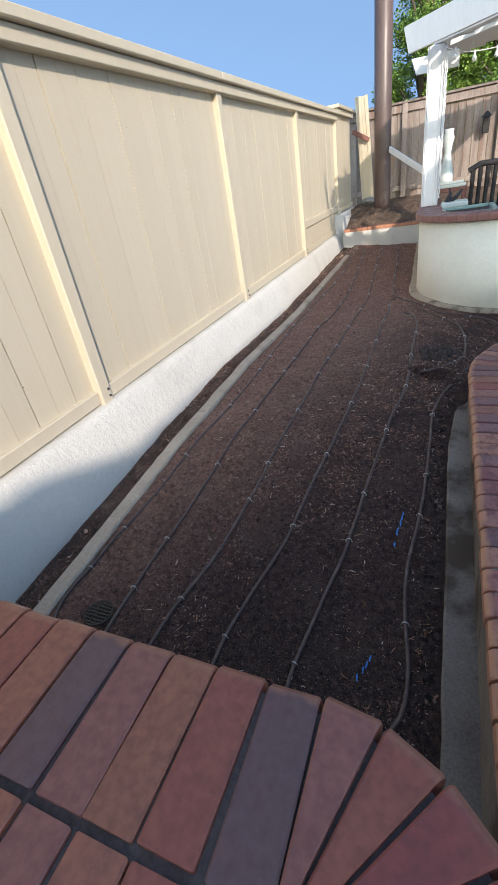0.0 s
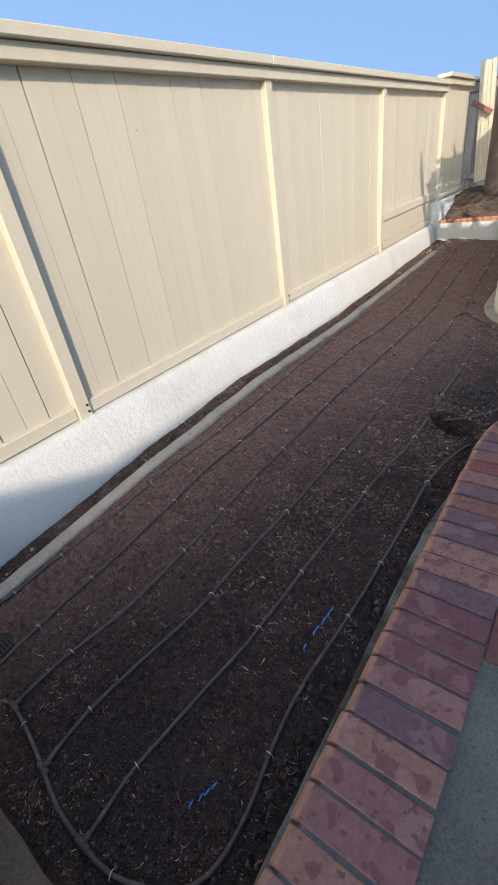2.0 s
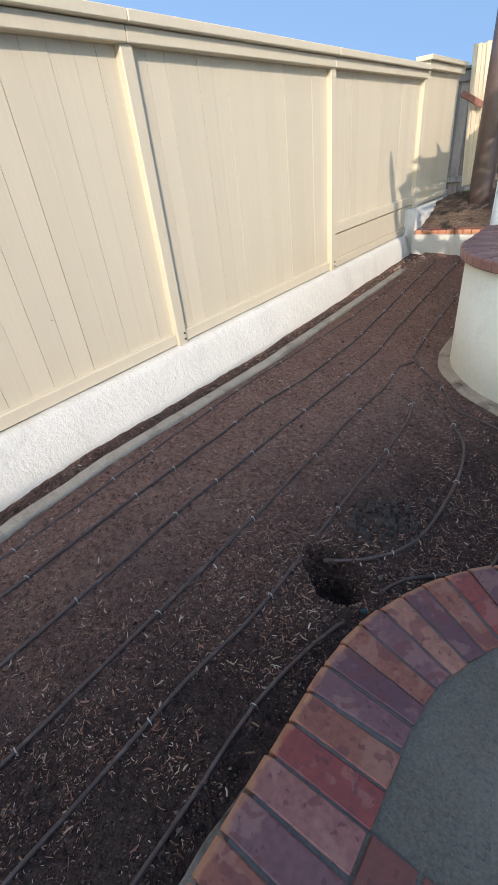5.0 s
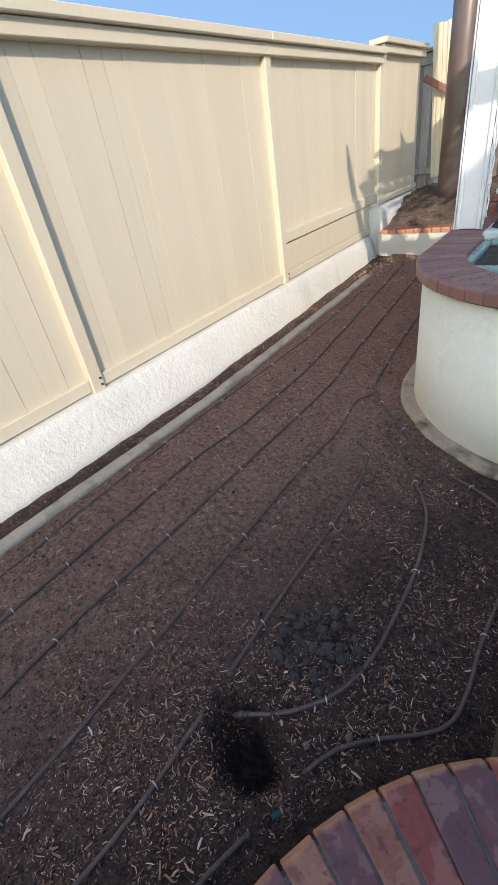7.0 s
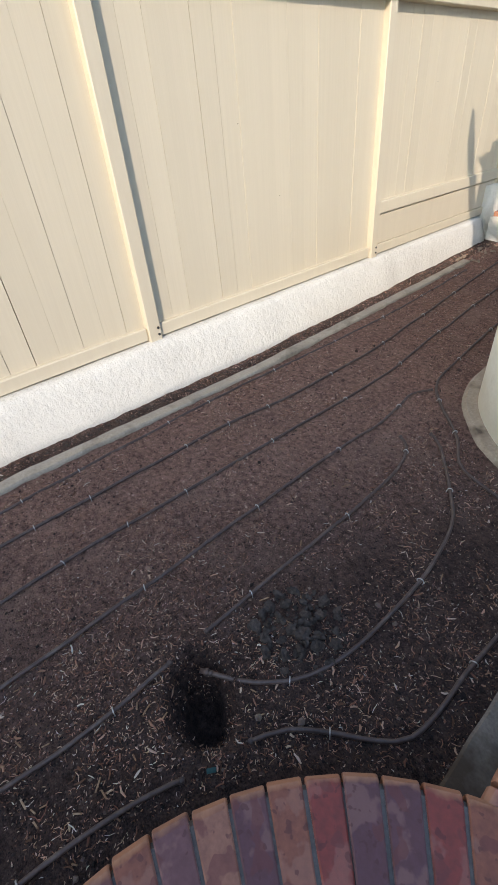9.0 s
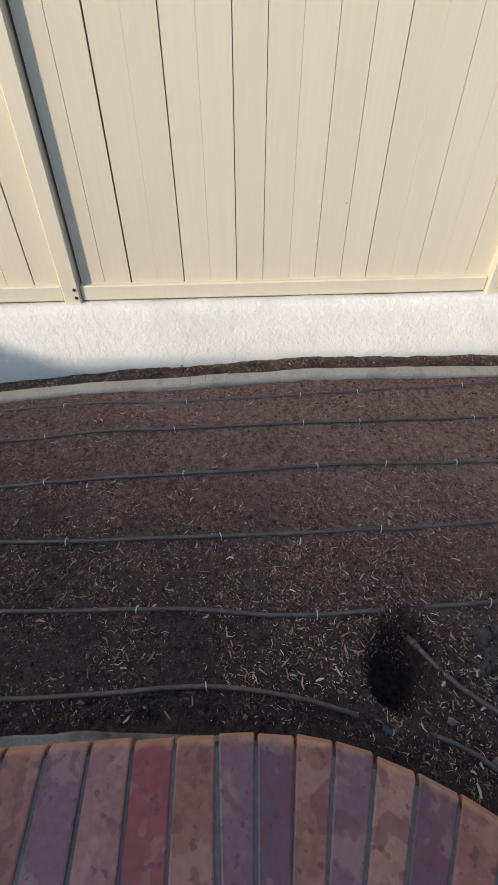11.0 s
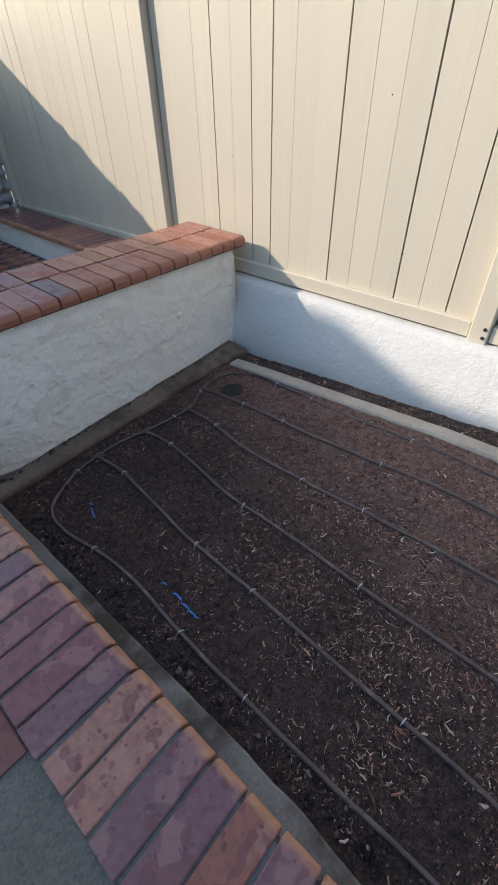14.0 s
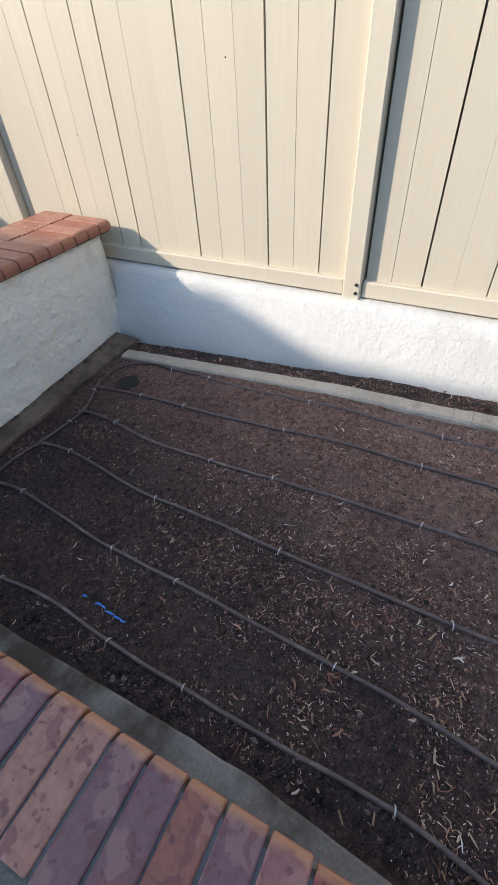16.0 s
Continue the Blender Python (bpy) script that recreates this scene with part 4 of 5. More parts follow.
for x, y, a in flake_at:
    if not in_bed(x, y):
        continue
    s = more.uniform(0.45, 1.0)
    bm = boxed(-0.02 * s, 0.02 * s, -0.0045 * s, 0.0045 * s, -0.0012, 0.0015, 0.0008)
    for v in bm.verts:
        v.co.y *= 1 - 0.55 * (v.co.x / 0.022) ** 2
        v.co.z += 4.0 * v.co.x ** 2
    ob = part("wood_flake", bm, M_CHIP)
    ob.matrix_basis = pose(x, y, ground_z(x, y) + 0.004, 0, 0, a)
    tagged(ob, "curled pale wood flake on the soil", "wood chip", "wood flakes")

# scraps on the soil
M_SCRAP = material("teal_plastic", (0.012, 0.06, 0.06), (0.03, 0.11, 0.105), 30, 90, 0.4, 0.2)
bm = boxed(-0.015, 0.014, -0.006, 0.007, -0.001, 0.002, 0.0006)
for v in bm.verts:
    v.co.z += 16 * v.co.x ** 2 + 0.25 * v.co.y
ob = tagged(part("plastic_scrap", bm, M_SCRAP), "crumpled teal plastic scrap beside the planting hole", "scrap")
ob.matrix_basis = pose(0.945, 3.86, ground_z(0.945, 3.86) + 0.006, 14, 8, 60)
M_TWIG = material("dead_twig", (0.2, 0.07, 0.05), (0.36, 0.15, 0.1), 20, 80, 0.8, 0.2)
for x0_, y0_, a0, n in ((0.555, 3.085, 60, 7), (0.33, 3.215, 170, 3), (0.7, 3.43, 140, 2), (-0.2, 2.05, 30, 4)):
    twig = tagged(new("dead_twig"), "dry reddish twig sprig lying on the soil", "twig", "dead twigs")
    for k in range(n):
        a = radians(a0 + more.uniform(-50, 50))
        ln_ = more.uniform(0.025, 0.06)
        pts = [(x0_ + ln_ * t * math.cos(a + 0.5 * t), y0_ + ln_ * t * math.sin(a + 0.5 * t), ground_z(x0_ + ln_ * t * math.cos(a), y0_ + ln_ * t * math.sin(a)) + 0.003 + 0.007 * t) for t in (0, 0.5, 1)]
        part("sprig", tube(bmesh.new(), pts, [0.0016, 0.0013, 0.0008], 5), M_TWIG, twig)

# broken concrete at the end of the kerb
M_RUBBLE = island_material("broken_concrete", [(0, (0.3, 0.22, 0.16)), (0.5, (0.42, 0.34, 0.26)), (1, (0.52, 0.36, 0.26))], 0.9)
spots = []
for k in range(26):
    x, y, s = more.gauss(-0.78, 0.1), more.uniform(8.6, 9.45), more.uniform(0.008, 0.024)
    spots.append((max(x, -0.88), y, ground_z(x, y) + s * 0.2, s))
lumps(spots, "rubble", "broken tan concrete chunks at the end of the kerb", "rubble", M_RUBBLE)

# ---- raised planter at the far end ----
planter = tagged(new("raised_planter"), "white stucco raised planter with a brick edge, full of bare soil", "planter", kind="structure")
part("planter_wall", rough_up(sweep(bmesh.new(), [(-1.0, 9.7), (-0.6, 9.7), (-0.2, 9.7), (0.3, 9.7), (0.6, 9.7)], [(-0.05, -0.2), (-0.05, 0.49), (0.1, 0.49), (0.1, -0.2)]), 0.005, 5), M_STUCCO, planter)
me_pl = brick_mesh("brick", 0.1, 0.1, 0.2, 0.055, 0.02, M_BRICK)
for k in range(13):
    lay(me_pl, planter, pose(-0.93 + k * 0.108, 9.63, 0.545 + rng.uniform(-0.004, 0.004), 0, 0, 90 + rng.uniform(-2, 2)))
part("mortar_bed", boxed(-0.98, 0.5, 9.66, 9.82, 0.48, 0.533, 0.003), M_MORTAR, planter)
nxp, nyp = 60, 80
vs = []
for j in range(nyp):
    for i in range(nxp):
        x, y = -1.02 + 3.2 * i / (nxp - 1), 9.76 + 2.3 * j / (nyp - 1)
        p = Vector((x, y, 0))
        vs.append((x, y, 0.5 + 0.32 * min(1, max(0, (y - 9.75) / 1.0)) + 0.03 * noise.noise(p * 3) + 0.03 * noise.noise(p * 9) + 0.02 * noise.noise(p * 21) + 0.03 * math.exp(-((x + 0.6) / 0.25) ** 2 - ((y - 10.3) / 0.3) ** 2)))
fs = [(j * nxp + i, j * nxp + i + 1, (j + 1) * nxp + i + 1, (j + 1) * nxp + i) for j in range(nyp - 1) for i in range(nxp - 1)]
me = bpy.data.meshes.new("planter_soil")
me.from_pydata(vs, [], fs)
me.polygons.foreach_set("use_smooth", [True] * len(fs))
me.materials.append(M_SOIL2)
ob = new("planter_soil", me)
ob.parent = planter

# steel pole
bm = lathe(bmesh.new(), [(0.15, 0.6), (0.152, 0.9), (0.15, 2.0), (0.148, 7.5)], 28, (-0.415, 10.6, 0))
tagged(part("steel_pole", bm, M_STEEL, smooth=True), "thick brown painted steel pole standing in the planter", "pole")
# bundle of fence boards leaning at the corner
bundle = tagged(new("lumber_bundle"), "pale tan fence boards leaning upright, tied with a strap", "lumber")
for k in range(4):
    bm = boxed(-0.031, 0.031, -0.045, 0.045, 0.0, 1.93 - 0.006 * (k % 3), 0.003)
    ob = part("plank", bm, M_PALEWOOD, bundle)
    ob.matrix_basis = pose(-0.935 + 0.0635 * k, 11.7 - 0.012 * (k % 2), 0.8, -2, -4.0, 4)
part("strap", rough_up(boxed(-0.19, 0.19, -0.02, 0.02, -0.04, 0.04, 0.006, m=pose(-0.97, 11.59, 2.06, 0, 30, 8)), 0.006, 20), M_RUST, bundle, "broken brick-red wrapping band")
bm = lathe(bmesh.new(), [(0.13, 0.0), (0.17, 0.04), (0.14, 0.09), (0.05, 0.13)], 14, (-0.78, 11.5, 0.8))
tagged(part("cloth_heap", rough_up(bm, 0.07, 9), M_CLOTH), "crumpled grey cloth heap at the foot of the boards", "cloth")

# weathered back fence
back = tagged(new("back_fence"), "weathered grey wooden board fence behind the planter", "fence", kind="structure")
me_bb = mesh_of("board", boxed(-0.068, 0.068, -0.01, 0.01, 0.6, 2.47, 0.003), M_GREYWOOD)
for k in range(44):
    piece("board", me_bb, back, pose(-2.2 + 0.141 * k, 12.02 + rng.uniform(-0.004, 0.004), rng.uniform(-0.015, 0.015)))
for k in range(3):
    part("post", boxed(-1.3 + 1.75 * k + 1.1, -1.3 + 1.75 * k + 1.2, 11.93, 12.0, 0.5, 2.5, 0.004), M_GREYWOOD, back)
part("top_rail", boxed(-2.3, 4.0, 11.96, 12.005, 2.33, 2.46, 0.004), M_GREYWOOD, back)
part("cap_board", boxed(-2.3, 4.0, 11.92, 12.1, 2.472, 2.51, 0.004), M_GREYWOOD, back)
part("bottom_rail", boxed(-2.3, 4.0, 11.96, 12.005, 0.95, 1.04, 0.004), M_GREYWOOD, back)

# ---- round counter of the gazebo ----
counter = tagged(new("garden_counter"), "rounded cream stucco counter with a dark brick top", "counter", kind="structure")


def counter_line(off, step=0.06):
    pts = [(0.4 + 0.09 * min(1, (9.6 - y) / 2.6) - off, y) for y in np.arange(9.6, 6.6, -0.12)]
    pts += [(1.35 - (0.86 + off) * math.cos(a), 6.6 - (0.86 + off) * math.sin(a)) for a in np.linspace(0, math.pi / 2, 22)]
    return pts + [(x, 5.74 - off) for x in np.arange(1.45, 2.7, 0.12)]


part("counter_wall", rough_up(sweep(bmesh.new(), counter_line(0), [(0.0, -0.3), (0.0, 0.87), (-0.2, 0.87), (-0.2, -0.3)]), 0.006, 5), M_STUCCO3, counter, "cream stucco with scuffs at its foot", True)
bm = sweep(bmesh.new(), counter_line(0.085), [(0.0, -0.3), (0.0, 0.0), (-0.02, 0.02), (-0.3, 0.025), (-0.3, -0.3)])
for v in bm.verts:
    if v.co.z > -0.1:
        v.co.z += soil_z(v.co.x, v.co.y) + 0.012
part("counter_footing", rough_up(bm, 0.012, 5), M_CONC3, counter, "worn concrete footing")
part("mortar_bed", sweep(bmesh.new(), counter_line(0.03), [(0.0, 0.862), (0.0, 0.92), (-0.25, 0.92), (-0.25, 0.862)]), M_MORTAR, counter)
M_DARKB = brick_material("dark_counter_brick", [(0.3, 0.16, 0.14), (0.2, 0.1, 0.095), (0.33, 0.17, 0.15), (0.24, 0.11, 0.1)], (0.36, 0.22, 0.2), (0.3, 0.14, 0.115), 0.5)
me_cs = brick_mesh("brick", 0.095, 0.095, 0.275, 0.062, 0.012, M_DARKB)
me_ca = brick_mesh("brick", 0.098, 0.064, 0.275, 0.062, 0.012, M_DARKB)
for k in range(22):
    y = 6.65 + 0.102 * k
    lay(me_cs, counter, pose(0.4 + 0.09 * min(1, (9.6 - y) / 2.6) - 0.045, y, 0.932 + rng.uniform(-0.002, 0.002), 0, 0, rng.uniform(-1, 1)))
for k in range(14):
    a = (k + 0.5) / 14 * math.pi / 2
    lay(me_ca, counter, pose(1.35 - 0.905 * math.cos(a), 6.6 - 0.905 * math.sin(a), 0.932 + rng.uniform(-0.002, 0.002), 0, 0, math.degrees(a)))
for k in range(12):
    lay(me_cs, counter, pose(1.4 + 0.102 * k, 5.695, 0.932, 0, 0, 90 + rng.uniform(-1, 1)))

# gazebo floor and things inside
tagged(part("gazebo_floor", box(boxed(1.36, 4.9, 5.96, 6.799, -0.3, 0.3, 0), 0.66, 4.9, 6.8, 11.9, -0.3, 0.3, 0), M_AGG), "concrete floor inside the gazebo", "floor", kind="structure")
tub = tagged(new("planter_tub"), "square teal glazed tub with a pale rim standing inside the counter", "tub")
part("tub_body", boxed(0.73, 1.25, 6.35, 7.05, 0.3, 0.87, 0.02), M_TEAL, tub)
for a in ((0.7, 0.76, 6.3, 7.08), (1.22, 1.28, 6.3, 7.08), (0.762, 1.218, 6.3, 6.37), (0.762, 1.218, 7.0, 7.08)):
    part("tub_rim", boxed(*a, 0.872, 0.905, 0.008), M_TEALRIM, tub, "pale teal glazed rim")
part("tub_soil", rough_up(boxed(0.762, 1.218, 6.372, 6.998, 0.84, 0.875, 0.004), 0.006, 30), M_CLOD, tub, "dark damp potting soil")
tray = tagged(new("bonsai_tray"), "shallow grey stone tray with a dark driftwood piece", "tray")
part("tray_dish", boxed(0.7, 1.0, 7.0, 7.3, 0.902, 0.965, 0.015), M_CERAMIC, tray)
bm = tube(bmesh.new(), [(0.76, 7.1, 0.96), (0.8, 7.14, 1.04), (0.78, 7.17, 1.1)], [0.03, 0.022, 0.012], 8)
tube(bm, [(0.8, 7.12, 0.97), (0.87, 7.12, 1.01), (0.93, 7.16, 1.08)], [0.03, 0.025, 0.012], 8)
part("driftwood", rough_up(bm, 0.012, 20), M_CHAIR, tray, "dark knotted driftwood")
ledge = tagged(new("side_table"), "low wooden side table with reddish top inside the gazebo", "table")
part("tabletop", boxed(0.58, 1.0, 7.75, 8.3, 1.03, 1.08, 0.008), M_RUST, ledge)
for x in (0.61, 0.97):
    for y in (7.78, 8.27):
        part("leg", boxed(x - 0.025, x + 0.025, y - 0.025, y + 0.025, 0.3, 1.03, 0.003), M_RUST, ledge)
bm = lathe(bmesh.new(), [(0.05, 0), (0.085, 0.05), (0.09, 0.15), (0.06, 0.28), (0.04, 0.4), (0.055, 0.5), (0.07, 0.56), (0.05, 0.62), (0.06, 0.66)], 22, (0.73, 8.0, 1.08))
tagged(part("floor_vase", bm, M_CERAMIC, smooth=True), "tall pale blue-green ceramic vase on the side table", "vase")
bm = boxed(0.62, 0.98, 7.77, 7.9, 1.08, 1.12, 0.006)
tagged(part("book_stack", box(bm, 0.64, 0.95, 7.77, 7.9, 1.122, 1.15, 0.005), M_CERAMIC), "small stack of pale books on the table", "books")
chair = tagged(new("wicker_chair"), "black wicker armchair with a green cushion inside the gazebo", "chair")
for k in range(6):
    x = 1.05 + 0.085 * k
    part("back_slat", tube(bmesh.new(), [(x, 7.9, 0.66), (x, 7.86, 1.0), (x, 7.8, 1.28)], [0.03, 0.026, 0.03], 8), M_CHAIR, chair)
part("back_rail", tube(bmesh.new(), [(1.0, 7.81, 1.24), (1.12, 7.79, 1.3), (1.4, 7.79, 1.3), (1.52, 7.81, 1.24)], 0.035, 8), M_CHAIR, chair)
part("seat", boxed(1.04, 1.5, 7.9, 8.4, 0.62, 0.72, 0.02), M_CHAIR, chair)
part("cushion", boxed(1.08, 1.46, 7.99, 8.38, 0.722, 0.82, 0.03), M_CUSHION, chair, "faded green seat cushion")
for x in (1.06, 1.48):
    part("arm", tube(bmesh.new(), [(x, 7.88, 1.05), (x, 8.2, 0.98), (x, 8.4, 0.95), (x, 8.4, 0.7)], 0.025, 8), M_CHAIR, chair)
    for y in (7.93, 8.37):
        part("leg", tube(bmesh.new(), [(x, y, 0.3), (x, y, 0.64)], 0.02, 8), M_CHAIR, chair)

# ---- gazebo frame ----
gazebo = tagged(new("gazebo"), "white painted wooden gazebo with an open slatted roof", "gazebo")
CX, CY = 0.56, 7.32
col = part("column", boxed(CX - 0.075, CX + 0.075, CY - 0.075, CY + 0.075, 0.936, 2.497, 0.006), M_WHITE, gazebo)
for sx in (-1, 1):
    part("column_trim", boxed(CX + sx * 0.075 - 0.022, CX + sx * 0.075 + 0.022, CY - 0.09, CY - 0.077, 0.936, 2.49, 0.004), M_WHITE, col)
    part("column_trim", boxed(CX + min(sx * 0.077, sx * 0.09), CX + max(sx * 0.077, sx * 0.09), CY - 0.09, CY - 0.045, 0.936, 2.49, 0.004), M_WHITE, col)


def plank_between(name, a, b, w, z0, z1, mat, parent):
    """A board on edge from a to b (x, y), w thick."""
    d = Vector((b[0] - a[0], b[1] - a[1], 0))
    ang = math.degrees(math.atan2(d.y, d.x))
    return part(name, boxed(0, d.length, -w / 2, w / 2, z0, z1, 0.005, m=pose(a[0], a[1], 0, 0, 0, ang)), mat, parent)


# the roof is an octagon: one eave runs along the bed, the next turns by 45 degrees
bm = boxed(0, 1.8, -0.0175, 0.0175, 2.44, 2.68, 0.004, m=pose(0.225, 7.1, 0, 0, 0, -45))
for v in bm.verts:
    if v.co.x < 0.3:
        v.co.x += 0.26 * (2.68 - v.co.z)
        v.co.y -= 0.26 * (2.68 - v.co.z)
part("fascia", bm, M_WHITE, gazebo)
bm = boxed(0, 0.62, -0.0175, 0.0175, 2.48, 2.67, 0.004, m=pose(0.17, 8.9, 0, 0, 0, 8))
for v in bm.verts:
    if v.co.x < 0.3:
        v.co.x += 0.36 * (2.67 - v.co.z)
part("rafter_tail", bm, M_WHITE, gazebo)
part("eave_board", boxed(0.5, 0.93, 7.5, 8.6, 2.735, 2.76, 0.003), M_WHITE, gazebo)
plank_between("fascia", (1.5, 5.81), (3.4, 5.81), 0.035, 2.5, 2.66, M_WHITE, gazebo)
plank_between("side_beam", (CX, CY - 0.02), (CX, 9.5), 0.09, 2.5, 2.62, M_WHITE, gazebo)
plank_between("front_beam", (CX - 0.02, CY), (1.72, 6.16), 0.09, 2.5, 2.63, M_WHITE, gazebo)
part("column", boxed(1.66, 1.8, 6.08, 6.22, 0.3, 2.5, 0.006), M_WHITE, gazebo)
part("column", boxed(CX - 0.07, CX + 0.07, 9.44, 9.58, 0.3, 2.5, 0.006), M_WHITE, gazebo)
for k in range(5):
    a, b = (0.66, 7.3 + 0.36 * k), (2.6, 7.3 + 0.36 * k + 0.1)
    bm = boxed(0, 1.9, -0.02, 0.02, 2.6, 2.69, 0.004, m=pose(a[0], a[1], 0.02, 0, 0, 2))
    for v in bm.verts:
        v.co.z += 0.16 * (v.co.x - 0.26)
    part("rafter", bm, M_WHITE, gazebo)
for k in range(12):
    x = 0.42 + 0.21 * k
    z = 2.75 + 0.16 * (x - 0.26)
    if x > 0.5:
        part("roof_board", boxed(x - 0.103, x + 0.103, 8.604, 10.6, z - 0.012, z + 0.012, 0.003), M_WHITE, gazebo)
    if x > 0.9:
        part("roof_slat", boxed(x - 0.05, x + 0.05, max(6.2, 7.15 - (x - 0.225)), 8.6, z - 0.012, z + 0.012, 0.003), M_WHITE, gazebo)
d = Vector((0.5, 9.52, 1.2)) - Vector((-0.28, 10.52, 1.71))
part("brace", boxed(-0.02, 0.02, -0.045, 0.045, 0, d.length, 0.004, m=Matrix.Translation((-0.28, 10.52, 1.71)) @ d.to_track_quat("Z", "Y").to_matrix().to_4x4()), M_WHITE, gazebo)
lights = tagged(new("string_lights"), "white cord of clear bulb string lights hung from the gazebo", "string lights")
cord = spline([(CX + 0.08, CY - 0.1, 2.45), (0.85, CY - 0.14, 2.36), (1.2, CY - 0.14, 2.34), (1.6, CY - 0.14, 2.4), (2.2, CY - 0.14, 2.34)], 0.06)
part("cord", tube(bmesh.new(), cord, 0.005, 6), M_WHITE, lights)
for x in (0.74, 0.93, 1.14, 1.4, 1.7):
    z = 2.44 - 0.09 * min(1, (x - 0.66) / 0.3)
    part("socket", tube(bmesh.new(), [(x, CY - 0.14, z - 0.035), (x, CY - 0.14, z)], 0.011, 8), M_WHITE, lights)
    part("bulb", lathe(bmesh.new(), [(0.008, 0), (0.02, -0.02), (0.022, -0.04), (0.008, -0.062)], 12, (x, CY - 0.14, z - 0.035)), M_BULB, lights, smooth=True)
for s in range(3):
    pts = [(CX + 0.1 + 0.014 * math.sin(k * 0.9 + s * 2), CY - 0.1 + 0.012 * math.cos(k * 0.7 + s), 2.36 - k * 0.05) for k in range(28)]
    part("hanging_cord", tube(bmesh.new(), pts, 0.0045, 6), M_WHITE, lights)

lantern = tagged(new("wall_lantern"), "small black lantern hung on the grey back fence", "lantern")
part("lantern_body", boxed(1.28, 1.4, 11.82, 11.92, 1.72, 1.98, 0.012), M_BLACK, lantern)
part("lantern_roof", lathe(bmesh.new(), [(0.09, 0.0), (0.05, 0.05), (0.012, 0.09)], 12, (1.34, 11.87, 1.982)), M_BLACK, lantern)

# ---- trees behind the back fence ----


def tree(x, y, h, spread, seed, n):
    r = random.Random(seed)
    t = tagged(new("tree"), "dense leafy green tree behind the back fence", "tree", "trees behind the fence")
    t.location = (x, y, -0.45)
    bm = tube(bmesh.new(), [(0, 0, 0), (0.05, 0, h * 0.25), (-0.04, 0.05, h * 0.5), (0.03, 0, h * 0.8)], [0.2, 0.15, 0.1, 0.03], 10)
    tips = []
    for k in range(46):
        a, zz = r.uniform(0, math.tau), r.uniform(0.3, 0.97)
        rad = spread * (1 - 0.55 * abs(zz - 0.5) * 1.6) * r.uniform(0.45, 1.0)
        tip = (rad * math.cos(a), rad * math.sin(a), h * zz)
        tube(bm, [(0, 0, h * zz * 0.6), (tip[0] * 0.5, tip[1] * 0.5, h * zz * 0.85), tip], [0.05, 0.03, 0.008], 6)
        tips.append(tip)
    part("trunk", bm, M_BARK, t, smooth=True)
    vs, fs = [], []
    for k in range(n):
        c = r.choice(tips)
        p = Vector(c) + Vector((max(-0.4, min(0.4, r.gauss(0, 0.2))), max(-0.4, min(0.4, r.gauss(0, 0.2))), max(-0.4, min(0.4, r.gauss(0, 0.18)))))
        d = Vector((r.uniform(-1, 1), r.uniform(-1, 1), r.uniform(-0.8, 0.6))).normalized()
        s = d.cross(Vector((r.uniform(-1, 1), r.uniform(-1, 1), 1))).normalized()
        up = d.cross(s)
        ln_, w = r.uniform(0.05, 0.1), r.uniform(0.018, 0.034)
        b = len(vs)
        for q in (p, p + d * ln_ * 0.5 + s * w + up * 0.008, p + d * ln_, p + d * ln_ * 0.5 - s * w + up * 0.008):
            vs.append(tuple(q))
        fs += [(b, b + 1, b + 2), (b, b + 2, b + 3)]
    me = bpy.data.meshes.new("crown")
    me.from_pydata(vs, [], fs)
    me.materials.append(M_LEAF)
    ob = new("crown", me)
    ob.parent = t


tree(0.0, 15.4, 7.4, 1.2, 5, 44000)
tree(2.0, 15.0, 5.4, 1.5, 6, 46000)
tree(0.9, 16.6, 7.4, 1.6, 8, 30000)

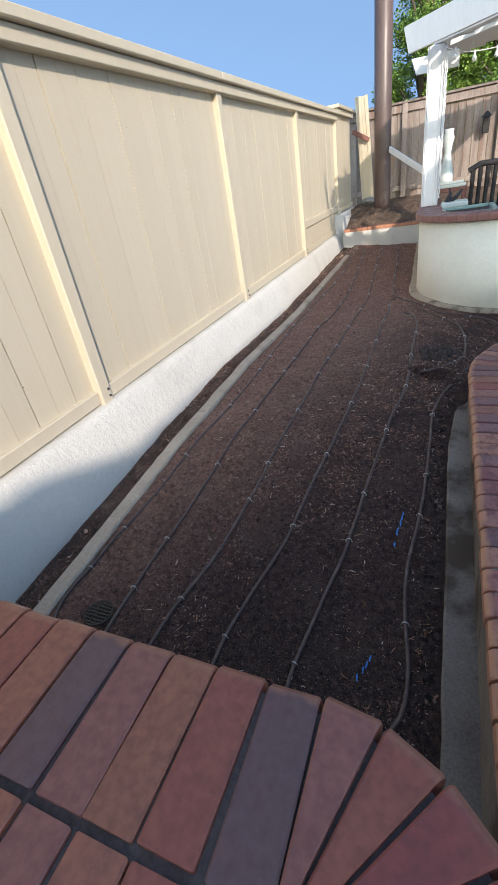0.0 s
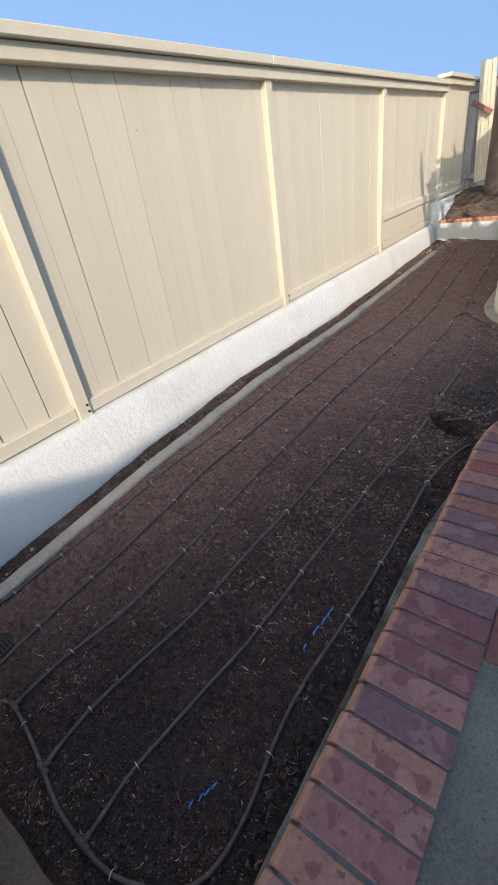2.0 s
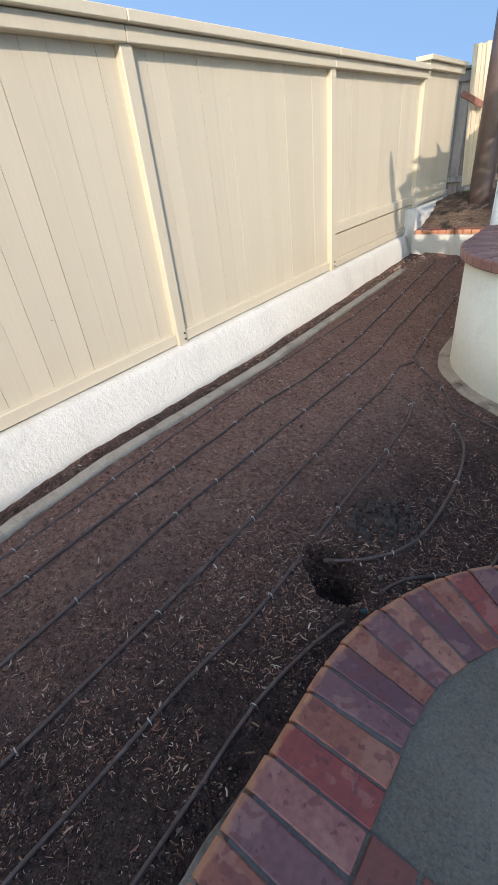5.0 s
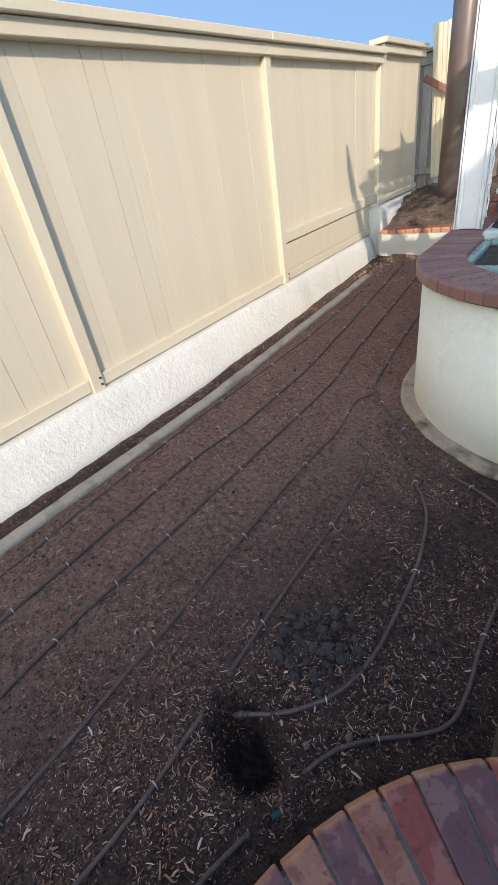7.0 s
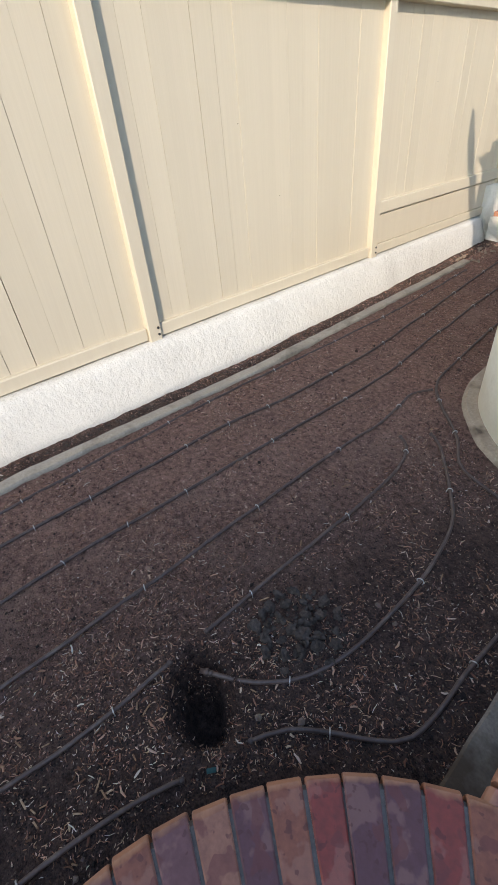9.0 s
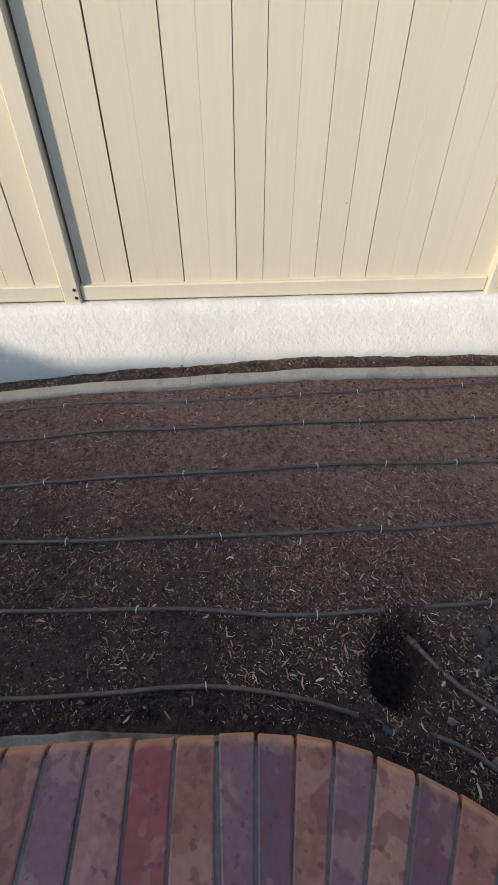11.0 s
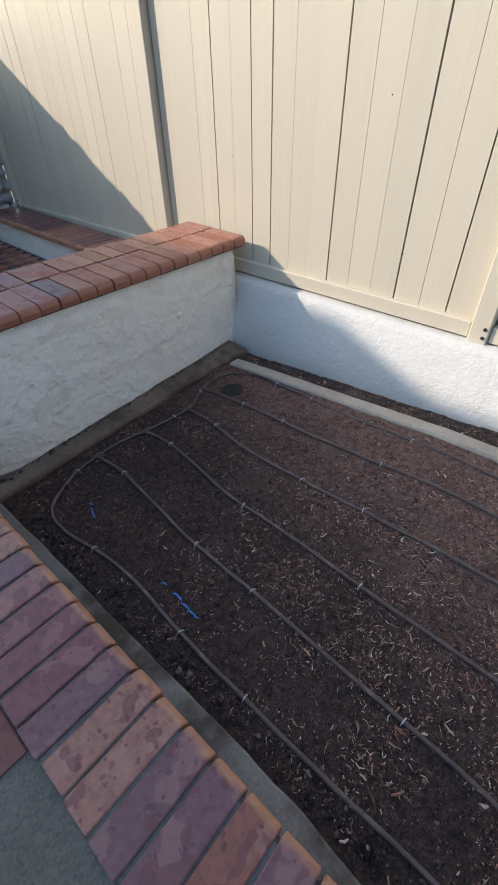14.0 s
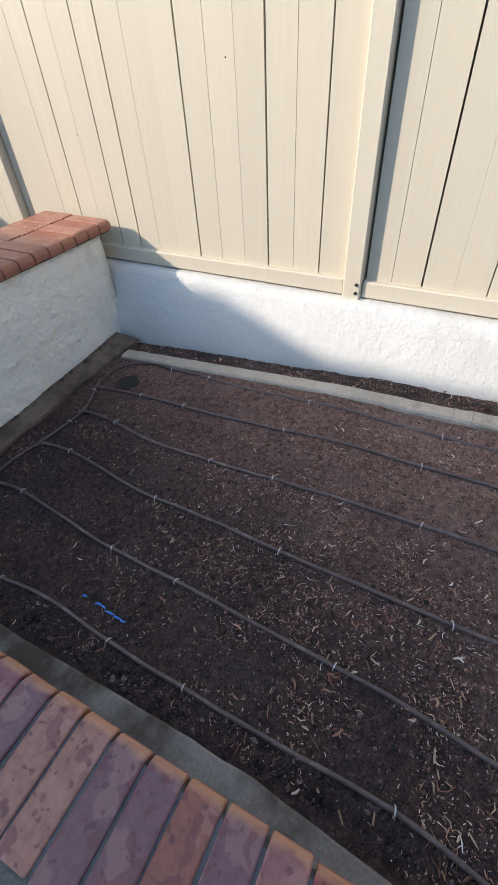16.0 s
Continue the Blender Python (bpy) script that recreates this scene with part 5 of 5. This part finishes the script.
# ---- lower brick patio beyond the near wall ----
lower = tagged(part("lower_pavement", boxed(-1.1, 2.7, -2.4, 0.5, -0.4, 0.108, 0), M_MORTAR), "lower brick patio laid in herringbone", "patio", kind="structure")
me_hb = brick_mesh("brick", 0.096, 0.096, 0.2, 0.04, 0.004, M_BRICK)
for i in range(-16, 17):
    for j in range(-9, 10):
        u, v = i * 0.104 + j * 0.208, i * 0.104 - j * 0.208
        for dx, dy, a in ((0, 0, 0), (0.052, 0.156, 90)):
            px, py = u + dx, v + dy
            x, y = 0.0 + (px - py) * 0.7071 * 1.0, -0.9 + (px + py) * 0.7071
            if -0.72 < x < 0.5 and -2.2 < y < 0.45:
                q = Matrix.Rotation(radians(45 + a), 4, "Z")
                lay(me_hb, lower, Matrix.Translation((x, y, 0.128)) @ q @ Matrix.Translation((-0.1, 0, 0)))
bench = tagged(new("garden_bench_wall"), "low built-in seat wall with a red brick top beside the fence", "seat wall", kind="structure")
part("seat_wall", rough_up(boxed(-1.13, -0.8, -2.4, 0.5, 0.0, 0.33, 0.004), 0.004, 6), M_STUCCO2, bench)
me_bs = brick_mesh("brick", 0.094, 0.094, 0.36, 0.055, 0.025, M_BRICK)
for k in range(27):
    lay(me_bs, bench, pose(-0.755, -2.2 + 0.1 * k, 0.385 + rng.uniform(-0.002, 0.002), 0, 0, 180 + rng.uniform(-0.8, 0.8)))
part("mortar_bed", boxed(-1.125, -0.78, -2.3, 0.48, 0.325, 0.372, 0), M_MORTAR, bench)
stone_wall = tagged(new("cobble_wall"), "wall of rounded grey river stones set in mortar", "wall", kind="structure")
part("mortar_bed", box(boxed(-1.12, -0.88, -2.7, -2.33, -0.3, 1.35, 0), -0.879, 2.5, -2.7, -2.33, -0.3, 1.87, 0), M_CONC, stone_wall)
stones = []
for k in range(4):
    bm = bmesh.new()
    bmesh.ops.create_icosphere(bm, subdivisions=2, radius=1.0)
    for v in bm.verts:
        v.co *= 1 + 0.22 * noise.noise(v.co * 1.1 + Vector((k * 5, 0, 0)))
    stones.append(mesh_of("stone", bm, M_STONE, True))
for i in range(13):
    for j in range(20):
        x = -1.12 + 0.125 * i + (0.06 if j % 2 else 0) + rng.uniform(-0.015, 0.015)
        z = 0.15 + 0.105 * j + rng.uniform(-0.01, 0.01)
        if z > (1.3 if x < -0.9 else 1.83):
            continue
        piece("stone", rng.choice(stones), stone_wall, pose(x, -2.32, z, rng.uniform(0, 40), rng.uniform(-30, 30), 0) @ Matrix.Diagonal((rng.uniform(0.056, 0.074), rng.uniform(0.04, 0.06), rng.uniform(0.046, 0.06), 1)))
